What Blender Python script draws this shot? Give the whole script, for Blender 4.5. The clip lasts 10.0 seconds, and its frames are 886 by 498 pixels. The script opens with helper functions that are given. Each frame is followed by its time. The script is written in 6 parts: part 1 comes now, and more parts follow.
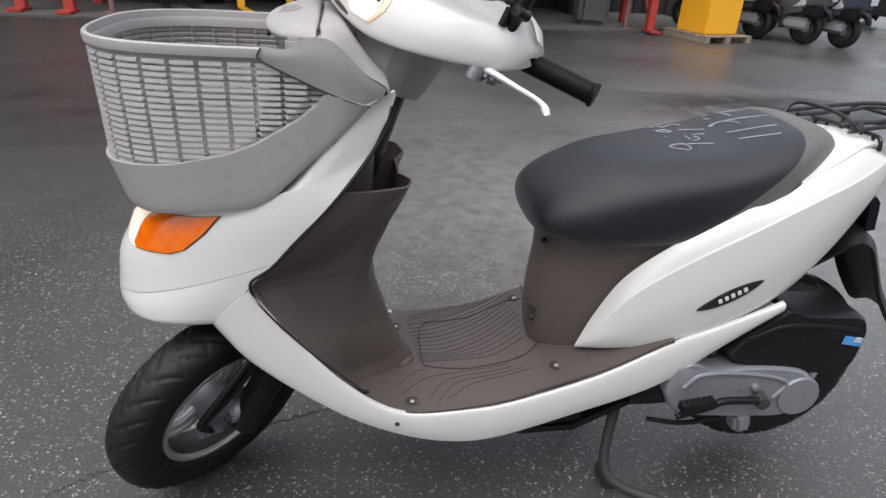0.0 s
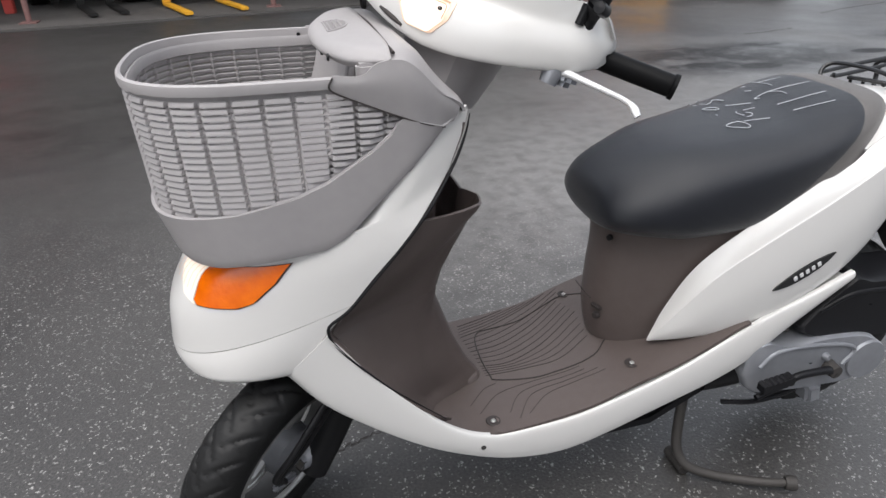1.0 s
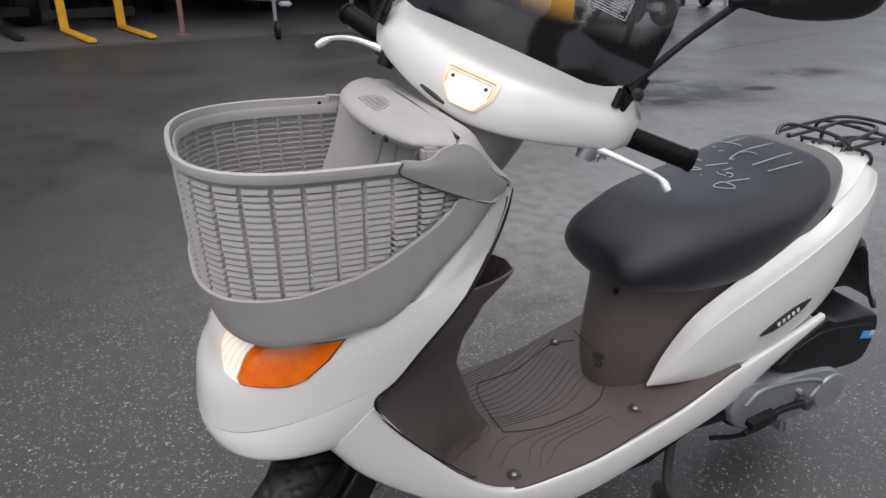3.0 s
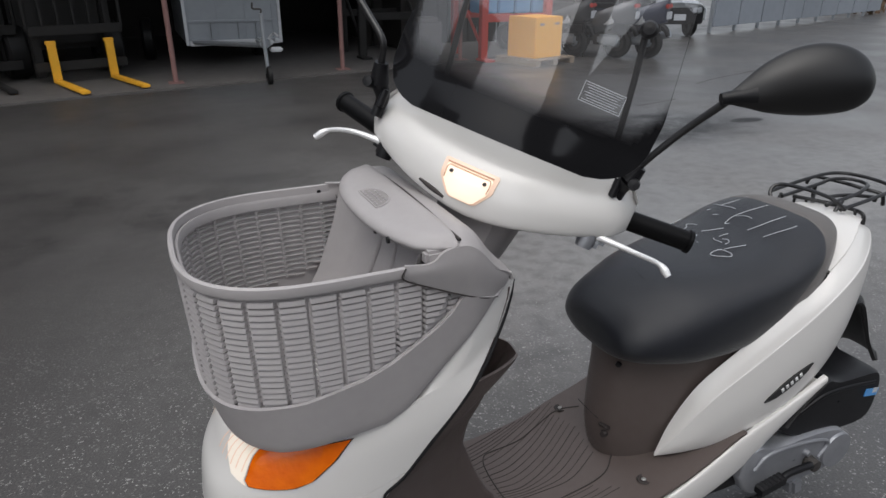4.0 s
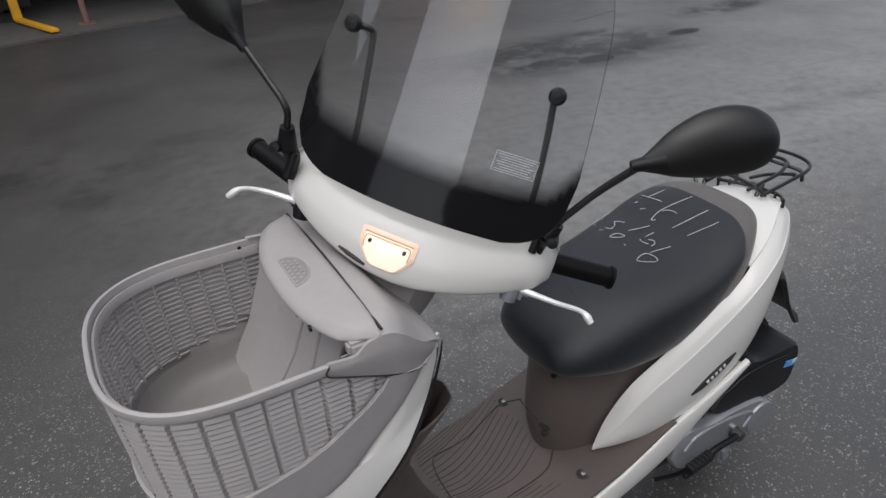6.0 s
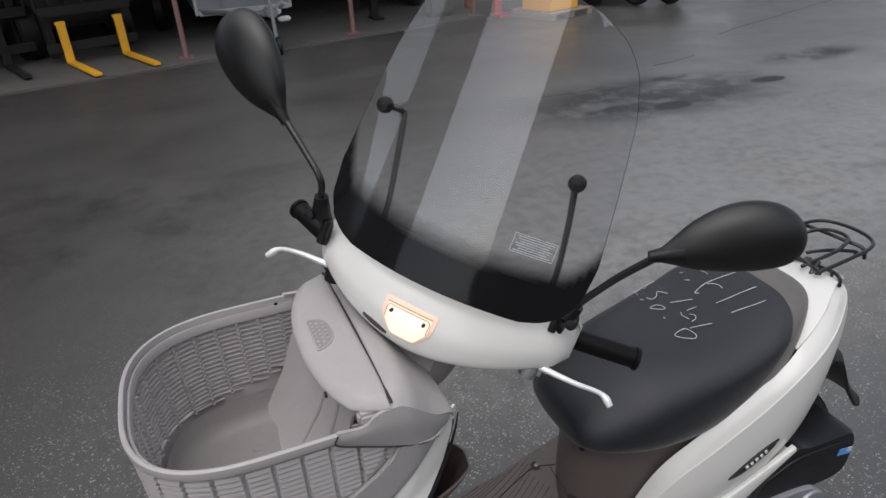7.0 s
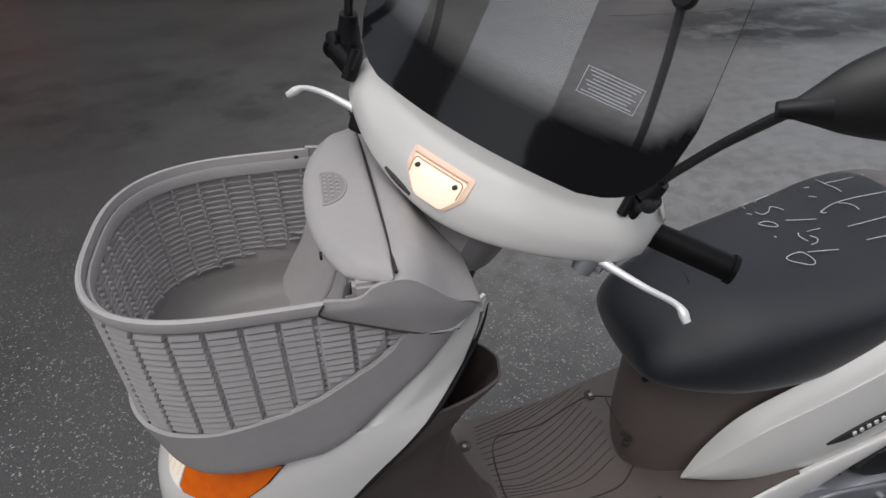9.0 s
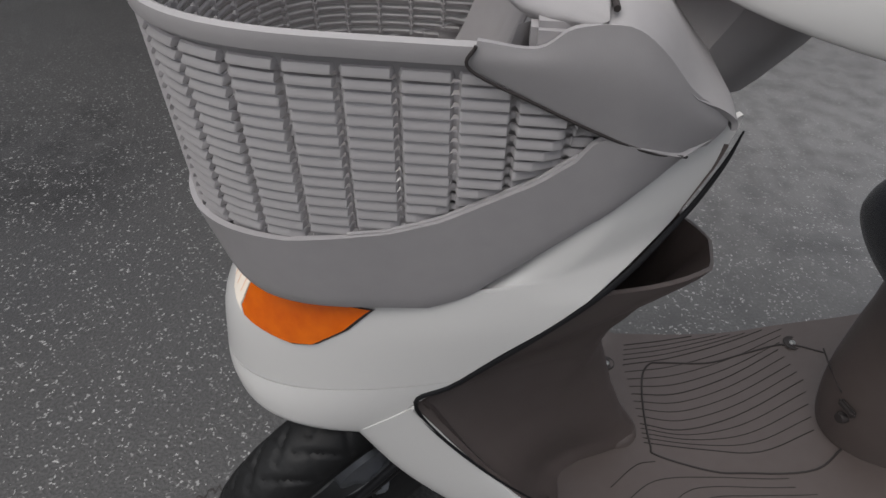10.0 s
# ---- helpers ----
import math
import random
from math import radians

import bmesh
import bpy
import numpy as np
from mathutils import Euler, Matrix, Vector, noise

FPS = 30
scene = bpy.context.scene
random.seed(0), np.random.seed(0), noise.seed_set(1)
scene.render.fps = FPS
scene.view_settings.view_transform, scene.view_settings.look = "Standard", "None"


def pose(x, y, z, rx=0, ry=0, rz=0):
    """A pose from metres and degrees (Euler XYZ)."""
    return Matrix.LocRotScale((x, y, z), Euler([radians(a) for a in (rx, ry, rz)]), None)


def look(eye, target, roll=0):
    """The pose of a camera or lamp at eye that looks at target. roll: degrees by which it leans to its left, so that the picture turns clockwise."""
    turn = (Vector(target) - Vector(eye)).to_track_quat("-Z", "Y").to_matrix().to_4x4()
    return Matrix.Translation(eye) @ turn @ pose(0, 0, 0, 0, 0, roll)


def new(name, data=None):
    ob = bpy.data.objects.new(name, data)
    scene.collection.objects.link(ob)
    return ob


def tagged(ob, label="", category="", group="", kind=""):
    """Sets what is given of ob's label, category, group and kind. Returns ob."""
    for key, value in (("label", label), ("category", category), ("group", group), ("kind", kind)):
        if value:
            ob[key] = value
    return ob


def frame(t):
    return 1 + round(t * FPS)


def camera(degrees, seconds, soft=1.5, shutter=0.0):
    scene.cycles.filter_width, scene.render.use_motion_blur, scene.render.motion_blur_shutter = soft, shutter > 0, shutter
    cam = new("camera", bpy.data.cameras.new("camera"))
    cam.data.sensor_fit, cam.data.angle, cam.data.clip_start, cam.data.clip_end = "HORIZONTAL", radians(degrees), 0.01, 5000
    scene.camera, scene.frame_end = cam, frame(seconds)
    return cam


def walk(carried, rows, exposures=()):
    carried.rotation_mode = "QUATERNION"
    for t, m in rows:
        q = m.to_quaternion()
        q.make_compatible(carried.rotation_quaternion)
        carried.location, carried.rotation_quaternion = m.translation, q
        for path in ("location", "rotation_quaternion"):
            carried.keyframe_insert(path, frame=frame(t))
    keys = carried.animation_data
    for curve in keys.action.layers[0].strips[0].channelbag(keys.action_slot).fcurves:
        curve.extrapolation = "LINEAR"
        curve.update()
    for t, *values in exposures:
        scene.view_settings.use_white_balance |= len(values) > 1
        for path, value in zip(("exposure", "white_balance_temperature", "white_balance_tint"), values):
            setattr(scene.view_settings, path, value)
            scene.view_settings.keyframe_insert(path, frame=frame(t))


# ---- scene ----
cam = camera(67.4, 10.0)
PATH = [
    (0, (0.166, -1.104, 1.037), (0.476, 0.674, 0.174), 4.2),
    (0.5, (0.061, -1.044, 1.024), (0.456, 0.684, 0.098), 2.8),
    (1, (-0.01, -0.977, 1.067), (0.441, 0.735, 0.137), -0.6),
    (1.5, (-0.089, -0.958, 1.086), (0.448, 0.722, 0.143), 0.4),
    (2, (-0.163, -0.932, 1.12), (0.508, 0.721, 0.217), -0.4),
    (2.2, (-0.175, -0.928, 1.137), (0.531, 0.731, 0.27), -0.5),
    (3.5, (-0.2, -0.892, 1.138), (0.53, 0.756, 0.272), 2.6),
    (4, (-0.195, -0.875, 1.222), (0.563, 0.802, 0.438), 0.2),
    (4.5, (-0.185, -0.855, 1.27), (0.612, 0.768, 0.415), -1.3),
    (5, (-0.166, -0.833, 1.327), (0.645, 0.69, 0.316), -1.9),
    (5.5, (-0.134, -0.817, 1.372), (0.731, 0.644, 0.314), -2.3),
    (6, (-0.105, -0.804, 1.417), (0.716, 0.702, 0.388), -2.5),
    (6.2, (-0.097, -0.806, 1.43), (0.697, 0.738, 0.438), -2.1),
    (7.3, (-0.019, -0.829, 1.482), (0.59, 0.829, 0.544), -2.7),
    (7.5, (-0.019, -0.823, 1.467), (0.592, 0.836, 0.532), -1.5),
    (8, (0.018, -0.811, 1.434), (0.518, 0.87, 0.474), -1.4),
    (8.5, (0.073, -0.784, 1.375), (0.497, 0.879, 0.348), -1.2),
    (9, (0.075, -0.717, 1.291), (0.421, 0.91, 0.181), -1.1),
    (9.5, (0.062, -0.633, 1.188), (0.206, 0.944, -0.035), 0.8),
    (10, (0.072, -0.547, 1.044), (-0.015, 0.954, -0.274), 2.2),
]
EXPOSURES = [(0, 0.84), (2.2, 0.94), (3.5, 0.31), (4.5, 0.27), (5.2, 0.18), (7, 0.31), (8.5, 0.26), (9.5, 0.06), (10, 0.13)]
walk(cam, [(t, look(eye, target, roll)) for t, eye, target, roll in PATH], EXPOSURES)

# ---- light ----
world = bpy.data.worlds.new("overcast")
scene.world = world
world.use_nodes = True
wn = world.node_tree
sky = wn.nodes.new("ShaderNodeTexSky")
sky.sky_type = "NISHITA"
sky.sun_disc = False
sky.sun_elevation, sky.sun_rotation = radians(58), radians(215)
sky.air_density, sky.dust_density, sky.ozone_density = 1.0, 2.5, 1.0
grey = wn.nodes.new("ShaderNodeHueSaturation")
grey.inputs["Saturation"].default_value = 0.30
wn.links.new(sky.outputs[0], grey.inputs["Color"])
wn.links.new(grey.outputs[0], wn.nodes["Background"].inputs[0])
wn.nodes["Background"].inputs[1].default_value = 0.158
sun = new("sun", bpy.data.lights.new("sun", "SUN"))
sun.data.energy, sun.data.angle, sun.data.color = 1.35, radians(70), (1.0, 0.975, 0.95)
sun.matrix_world = look((-2.2, -0.8, 11), (0, 0, 0))


# ---- materials ----
def mat(name, base, rough=0.5, metal=0.0, grain=0.0, scale=40.0, bump=0.0, coat=0.0, stain=0.0, second=None, bump_scale=None, spec=0.5):
    """A surface with fine grain, larger stains and a little relief."""
    m = bpy.data.materials.new(name)
    m.use_nodes = True
    nt = m.node_tree
    b = nt.nodes["Principled BSDF"]
    b.inputs["Base Color"].default_value = (*base, 1)
    b.inputs["Roughness"].default_value = rough
    b.inputs["Metallic"].default_value = metal
    b.inputs["Coat Weight"].default_value = coat
    b.inputs["Coat Roughness"].default_value = 0.12
    b.inputs["Specular IOR Level"].default_value = spec
    co = nt.nodes.new("ShaderNodeTexCoord")
    if grain or stain:
        fine = nt.nodes.new("ShaderNodeTexNoise")
        fine.inputs["Scale"].default_value = scale
        fine.inputs["Detail"].default_value = 6
        big = nt.nodes.new("ShaderNodeTexNoise")
        big.inputs["Scale"].default_value = scale / 14
        big.inputs["Detail"].default_value = 4
        nt.links.new(co.outputs["Object"], fine.inputs["Vector"])
        nt.links.new(co.outputs["Object"], big.inputs["Vector"])
        mixes = (base, (fine, grain), (big, stain))
        last = None
        for node, amount in mixes[1:]:
            ramp = nt.nodes.new("ShaderNodeMapRange")
            ramp.inputs["From Min"].default_value, ramp.inputs["From Max"].default_value = 0.35, 0.7
            ramp.inputs["To Min"].default_value, ramp.inputs["To Max"].default_value = 0.0, amount
            nt.links.new(node.outputs["Fac"], ramp.inputs["Value"])
            mix = nt.nodes.new("ShaderNodeMix")
            mix.data_type = "RGBA"
            nt.links.new(ramp.outputs["Result"], mix.inputs["Factor"])
            if last:
                nt.links.new(last.outputs["Result"], mix.inputs["A"])
            else:
                mix.inputs["A"].default_value = (*base, 1)
            mix.inputs["B"].default_value = (*(second or [c * 0.45 for c in base]), 1)
            last = mix
        nt.links.new(last.outputs["Result"], b.inputs["Base Color"])
        rr = nt.nodes.new("ShaderNodeMapRange")
        rr.inputs["To Min"].default_value, rr.inputs["To Max"].default_value = max(0.02, rough - 0.1), min(1, rough + 0.12)
        nt.links.new(big.outputs["Fac"], rr.inputs["Value"])
        nt.links.new(rr.outputs["Result"], b.inputs["Roughness"])
    if bump:
        tex = nt.nodes.new("ShaderNodeTexNoise")
        tex.inputs["Scale"].default_value = bump_scale or scale * 4
        tex.inputs["Detail"].default_value = 3
        nt.links.new(co.outputs["Object"], tex.inputs["Vector"])
        bp = nt.nodes.new("ShaderNodeBump")
        bp.inputs["Strength"].default_value = bump
        bp.inputs["Distance"].default_value = 0.002
        nt.links.new(tex.outputs["Fac"], bp.inputs["Height"])
        nt.links.new(bp.outputs["Normal"], b.inputs["Normal"])
    return m


def sheen(m, weight):
    m.node_tree.nodes["Principled BSDF"].inputs["Sheen Weight"].default_value = weight
    m.node_tree.nodes["Principled BSDF"].inputs["Sheen Roughness"].default_value = 0.4


def glow(name, colour, strength, base=None):
    m = mat(name, base or colour, 0.25)
    b = m.node_tree.nodes["Principled BSDF"]
    b.inputs["Emission Color"].default_value = (*colour, 1)
    b.inputs["Emission Strength"].default_value = strength
    return m


def asphalt_material():
    m = bpy.data.materials.new("asphalt")
    m.use_nodes = True
    nt = m.node_tree
    b = nt.nodes["Principled BSDF"]
    co = nt.nodes.new("ShaderNodeTexCoord")

    def node(kind, **values):
        n = nt.nodes.new(kind)
        for key, value in values.items():
            n.inputs[key.replace("_", " ")].default_value = value
        return n

    def link(a, bb):
        nt.links.new(a, bb)

    def mix(a, bcol, fac):
        x = nt.nodes.new("ShaderNodeMix")
        x.data_type = "RGBA"
        link(fac, x.inputs["Factor"])
        if isinstance(a, tuple):
            x.inputs["A"].default_value = a
        else:
            link(a, x.inputs["A"])
        x.inputs["B"].default_value = bcol
        return x.outputs["Result"]

    def ramp(value, lo, hi, to=1.0):
        r = node("ShaderNodeMapRange", From_Min=lo, From_Max=hi, To_Max=to)
        link(value, r.inputs["Value"])
        return r.outputs["Result"]

    fine = node("ShaderNodeTexNoise", Scale=160.0, Detail=5.0)
    chips = node("ShaderNodeTexVoronoi", Scale=60.0)
    chips.distance = "MINKOWSKI"
    chips2 = node("ShaderNodeTexVoronoi", Scale=150.0)
    patches = node("ShaderNodeTexNoise", Scale=0.9, Detail=6.0, Roughness=0.6)
    dens = node("ShaderNodeTexNoise", Scale=6.0, Detail=3.0)
    warp = node("ShaderNodeTexNoise", Scale=90.0, Detail=2.0)
    shift = nt.nodes.new("ShaderNodeVectorMath")
    shift.operation = "MULTIPLY_ADD"
    shift.inputs[1].default_value = (0.020, 0.020, 0.020)
    link(co.outputs["Object"], warp.inputs["Vector"])
    link(warp.outputs["Color"], shift.inputs[0])
    link(co.outputs["Object"], shift.inputs[2])
    for n in (fine, patches, dens):
        link(co.outputs["Object"], n.inputs["Vector"])
    for n in (chips, chips2):
        link(shift.outputs[0], n.inputs["Vector"])
    base = mix((0.036, 0.0345, 0.0335, 1), (0.074, 0.071, 0.069, 1), ramp(fine.outputs["Fac"], 0.4, 0.68))
    base = mix(base, (0.040, 0.039, 0.040, 1), ramp(patches.outputs["Fac"], 0.50, 0.74, 0.7))
    # sky sheen behind the scooter, put into the colour as a paler stretch
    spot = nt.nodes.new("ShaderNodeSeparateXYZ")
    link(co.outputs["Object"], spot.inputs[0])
    sky_sheen = nt.nodes.new("ShaderNodeMath")
    sky_sheen.operation = "MULTIPLY"
    link(ramp(spot.outputs["X"], -0.8, 1.0, 0.80), sky_sheen.inputs[0])
    link(ramp(spot.outputs["Y"], 0.1, 1.3), sky_sheen.inputs[1])
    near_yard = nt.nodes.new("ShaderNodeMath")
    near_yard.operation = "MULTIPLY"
    link(sky_sheen.outputs[0], near_yard.inputs[0])
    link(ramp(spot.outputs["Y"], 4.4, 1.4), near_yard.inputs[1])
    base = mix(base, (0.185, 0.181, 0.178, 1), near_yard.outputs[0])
    # far left darkened in the colour, as the shed's dark reflection dims it
    left_shade = nt.nodes.new("ShaderNodeMath")
    left_shade.operation = "MULTIPLY"
    link(ramp(spot.outputs["X"], 0.4, -2.0, 0.6), left_shade.inputs[0])
    link(ramp(spot.outputs["Y"], 0.3, 1.8), left_shade.inputs[1])
    base = mix(base, (0.026, 0.0245, 0.024, 1), left_shade.outputs[0])
    flat = nt.nodes.new("ShaderNodeMapping")
    flat.inputs["Scale"].default_value = (0.35, 1.1, 1)
    flat.inputs["Rotation"].default_value = (0, 0, 0.25)
    link(co.outputs["Object"], flat.inputs["Vector"])
    streak = node("ShaderNodeTexNoise", Scale=1.6, Detail=7.0, Roughness=0.65)
    link(flat.outputs[0], streak.inputs["Vector"])
    base = mix(base, (0.030, 0.029, 0.030, 1), ramp(streak.outputs["Fac"], 0.56, 0.70, 0.8))
    mottle = node("ShaderNodeTexNoise", Scale=14.0, Detail=5.0)
    link(co.outputs["Object"], mottle.inputs["Vector"])
    base = mix(base, (0.046, 0.044, 0.043, 1), ramp(mottle.outputs["Fac"], 0.42, 0.70, 0.6))
    # old oil stains
    stained = None
    blot = node("ShaderNodeTexNoise", Scale=2.6, Detail=8.0, Roughness=0.68)
    link(co.outputs["Object"], blot.inputs["Vector"])
    for cx, cy, rx, ry, lo, hi, depth in ((3.45, 3.38, 1.35, 0.62, 0.33, 0.52, 0.95), (3.43, 3.08, 0.17, 0.09, 0.1, 0.3, 1.0), (4.57, 3.28, 0.18, 0.08, 0.1, 0.3, 1.0), (3.02, 3.22, 0.12, 0.07, 0.2, 0.4, 1.0), (3.95, 3.75, 0.3, 0.10, 0.25, 0.45, 1.0), (5.6, 3.75, 0.7, 0.25, 0.40, 0.55, 0.9), (-0.9, 3.0, 1.3, 0.8, 0.46, 0.66, 0.6), (-1.2, 0.9, 0.5, 0.35, 0.44, 0.62, 0.6)):
        m1 = nt.nodes.new("ShaderNodeMapping")
        m1.inputs["Scale"].default_value = (1 / rx, 1 / ry, 0)
        m1.inputs["Location"].default_value = (-cx / rx, -cy / ry, 0)
        link(co.outputs["Object"], m1.inputs["Vector"])
        size = nt.nodes.new("ShaderNodeVectorMath")
        size.operation = "LENGTH"
        link(m1.outputs[0], size.inputs[0])
        both_m = nt.nodes.new("ShaderNodeMath")
        both_m.operation = "MULTIPLY"
        link(ramp(size.outputs["Value"], 1.1, 0.92 if rx < 0.2 else 0.55, depth), both_m.inputs[0])
        link(ramp(blot.outputs["Fac"], lo, hi), both_m.inputs[1])
        base = mix(base, (0.014, 0.0135, 0.014, 1), both_m.outputs[0])
        if stained:
            most = nt.nodes.new("ShaderNodeMath")
            most.operation = "MAXIMUM"
            link(stained, most.inputs[0])
            link(both_m.outputs[0], most.inputs[1])
            stained = most.outputs[0]
        else:
            stained = both_m.outputs[0]
    pick = nt.nodes.new("ShaderNodeSeparateColor")
    link(chips.outputs["Color"], pick.inputs[0])
    pick2 = nt.nodes.new("ShaderNodeSeparateColor")
    link(chips2.outputs["Color"], pick2.inputs[0])

    def flecks(voronoi, sep, keep, size):
        a = nt.nodes.new("ShaderNodeMath")
        a.operation = "GREATER_THAN"
        a.inputs[1].default_value = keep
        link(sep.outputs["Red"], a.inputs[0])
        c = ramp(voronoi.outputs["Distance"], size, size * 0.6)
        d = nt.nodes.new("ShaderNodeMath")
        d.operation = "MULTIPLY"
        link(a.outputs[0], d.inputs[0])
        link(c, d.inputs[1])
        e = nt.nodes.new("ShaderNodeMath")
        e.operation = "MULTIPLY"
        link(d.outputs[0], e.inputs[0])
        link(ramp(dens.outputs["Fac"], 0.22, 0.52), e.inputs[1])
        # some stones are pale, others barely show
        g = nt.nodes.new("ShaderNodeMath")
        g.operation = "MULTIPLY"
        link(e.outputs[0], g.inputs[0])
        link(ramp(sep.outputs["Green"], -0.4, 0.7), g.inputs[1])
        # past the scooter a film of dirt hides most of the stones
        film = nt.nodes.new("ShaderNodeMath")
        film.operation = "MULTIPLY"
        link(g.outputs[0], film.inputs[0])
        link(clear_of_dirt.outputs["Result"], film.inputs[1])
        return film.outputs[0]

    clear_of_dirt = node("ShaderNodeMapRange", From_Min=0.75, From_Max=1.8, To_Min=1.0, To_Max=0.22)
    link(spot.outputs["Y"], clear_of_dirt.inputs["Value"])
    f1, f2 = flecks(chips, pick, 0.74, 0.50), flecks(chips2, pick2, 0.80, 0.50)
    base = mix(base, (0.56, 0.55, 0.53, 1), f1)
    base = mix(base, (0.32, 0.315, 0.305, 1), f2)
    place = nt.nodes.new("ShaderNodeSeparateXYZ")
    link(co.outputs["Object"], place.inputs[0])
    damp = node("ShaderNodeMapRange", From_Min=-1.2, From_Max=1.6, To_Min=0.30, To_Max=1.0)
    link(place.outputs["X"], damp.inputs["Value"])
    dull = node("ShaderNodeMapRange", To_Min=1.0, To_Max=0.12)
    link(stained, dull.inputs["Value"])
    shine = nt.nodes.new("ShaderNodeMath")
    shine.operation = "MULTIPLY"
    link(damp.outputs["Result"], shine.inputs[0])
    link(dull.outputs["Result"], shine.inputs[1])
    link(shine.outputs[0], b.inputs["Specular IOR Level"])
    link(base, b.inputs["Base Color"])
    wet = node("ShaderNodeMapRange", From_Min=0.35, From_Max=0.65, To_Min=0.50, To_Max=0.28)
    link(patches.outputs["Fac"], wet.inputs["Value"])
    link(wet.outputs["Result"], b.inputs["Roughness"])
    add = nt.nodes.new("ShaderNodeMath")
    add.operation = "ADD"
    link(fine.outputs["Fac"], add.inputs[0])
    link(f1, add.inputs[1])
    bp = node("ShaderNodeBump", Strength=0.55, Distance=0.003)
    link(add.outputs[0], bp.inputs["Height"])
    link(bp.outputs["Normal"], b.inputs["Normal"])
    return m


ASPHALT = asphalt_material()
WHITE = mat("pearl_white_paint", (0.635, 0.625, 0.61), 0.32, coat=0.5, grain=0.06, stain=0.09, scale=18, second=(0.57, 0.55, 0.525))
GREY = mat("warm_grey_plastic", (0.355, 0.338, 0.340), 0.48, grain=0.08, stain=0.12, scale=60, bump=0.06, bump_scale=900)
# darker copy of the grey plastic; the shade of hollows is in its colour
GREYSHADE = mat("shaded_grey_plastic", (0.245, 0.232, 0.23), 0.55, grain=0.1, stain=0.1, scale=60)
BROWN = mat("brown_moulded_plastic", (0.085, 0.067, 0.062), 0.42, grain=0.2, stain=0.25, scale=50, bump=0.12, bump_scale=1400, second=(0.115, 0.096, 0.090), spec=0.42)
BROWNLINE = mat("brown_groove", (0.030, 0.024, 0.023), 0.7)
TAUPE = mat("taupe_vinyl", (0.10, 0.092, 0.088), 0.55, grain=0.1, stain=0.15, scale=60, bump=0.15, bump_scale=1500)
VINYL = mat("black_seat_vinyl", (0.008, 0.0095, 0.014), 0.40, grain=0.25, stain=0.35, scale=90, bump=0.25, bump_scale=1800, second=(0.016, 0.017, 0.021), spec=0.45)
sheen(VINYL, 0.14)
sheen(TAUPE, 0.12)
BLACK = mat("black_plastic", (0.0075, 0.0075, 0.009), 0.40, grain=0.15, stain=0.2, scale=60, bump=0.1, bump_scale=1200, spec=0.27)
MATTE = mat("matt_black_plastic", (0.0045, 0.0045, 0.005), 0.42, grain=0.2, stain=0.2, scale=60, bump=0.10, bump_scale=1600, spec=0.13)
SHELL = mat("satin_black_shell", (0.0045, 0.0045, 0.005), 0.40, grain=0.1, stain=0.15, scale=60, spec=0.5)
GLOSS = mat("black_painted_steel", (0.014, 0.014, 0.015), 0.3, grain=0.1, stain=0.2, scale=80)
RUBBER = mat("tyre_rubber", (0.008, 0.008, 0.0085), 0.5, grain=0.25, stain=0.3, scale=45, bump=0.2, second=(0.016, 0.016, 0.016), spec=0.28)
ALU = mat("cast_aluminium", (0.30, 0.31, 0.335), 0.44, metal=0.5, grain=0.15, stain=0.3, scale=60, bump=0.15)
CHROME = mat("polished_alloy", (0.84, 0.84, 0.84), 0.34, metal=0.4, grain=0.1, scale=60)
RIMGREY = mat("grey_wheel_paint", (0.46, 0.46, 0.45), 0.36, metal=0.6, grain=0.2, stain=0.4, scale=50)
RIMDARK = mat("dark_wheel_paint", (0.055, 0.055, 0.056), 0.45, metal=0.3, grain=0.3, stain=0.5, scale=50)
AMBER = mat("amber_lens", (0.95, 0.215, 0.0), 0.12, grain=0.45, stain=0.7, scale=48, bump=0.3, bump_scale=130, second=(0.55, 0.06, 0.0), spec=0.4, coat=0.25)
LAMPGLOW = glow("lit_warm_lamp", (1.0, 0.82, 0.60), 0.50, (0.78, 0.68, 0.58))
HEADGLOW = glow("lit_headlamp", (1.0, 0.82, 0.62), 0.18, (0.78, 0.73, 0.66))
LAMPFRAME = glow("lamp_surround", (1.0, 0.55, 0.28), 0.16, (0.74, 0.58, 0.48))
PEACH = mat("peach_lamp_rim", (0.62, 0.36, 0.24), 0.3)
CHALK = mat("chalk", (0.50, 0.52, 0.55), 0.9, grain=0.5, scale=300, second=(0.2, 0.21, 0.23))
BLUE = mat("blue_label", (0.08, 0.28, 0.60), 0.35)
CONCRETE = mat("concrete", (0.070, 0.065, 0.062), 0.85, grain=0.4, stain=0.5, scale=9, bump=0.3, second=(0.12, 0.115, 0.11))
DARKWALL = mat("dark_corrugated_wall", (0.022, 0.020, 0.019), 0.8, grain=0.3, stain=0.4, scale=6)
WALLGREY = mat("weathered_render", (0.135, 0.130, 0.125), 0.85, grain=0.3, stain=0.4, scale=3)
# near-black copy of the steel: the shed's shade is in its colour
SHEDBLACK = mat("shaded_black_steel", (0.007, 0.0065, 0.006), 0.7, grain=0.3, stain=0.4, scale=12)
STEEL = mat("weathered_steel", (0.06, 0.055, 0.052), 0.6, metal=0.3, grain=0.3, stain=0.4, scale=12)
YELLOW = mat("yellow_paint", (0.80, 0.42, 0.03), 0.5, grain=0.15, stain=0.2, scale=12)
ORANGEY = mat("orange_yellow_board", (0.85, 0.40, 0.015), 0.6, grain=0.05, stain=0.12, scale=5)
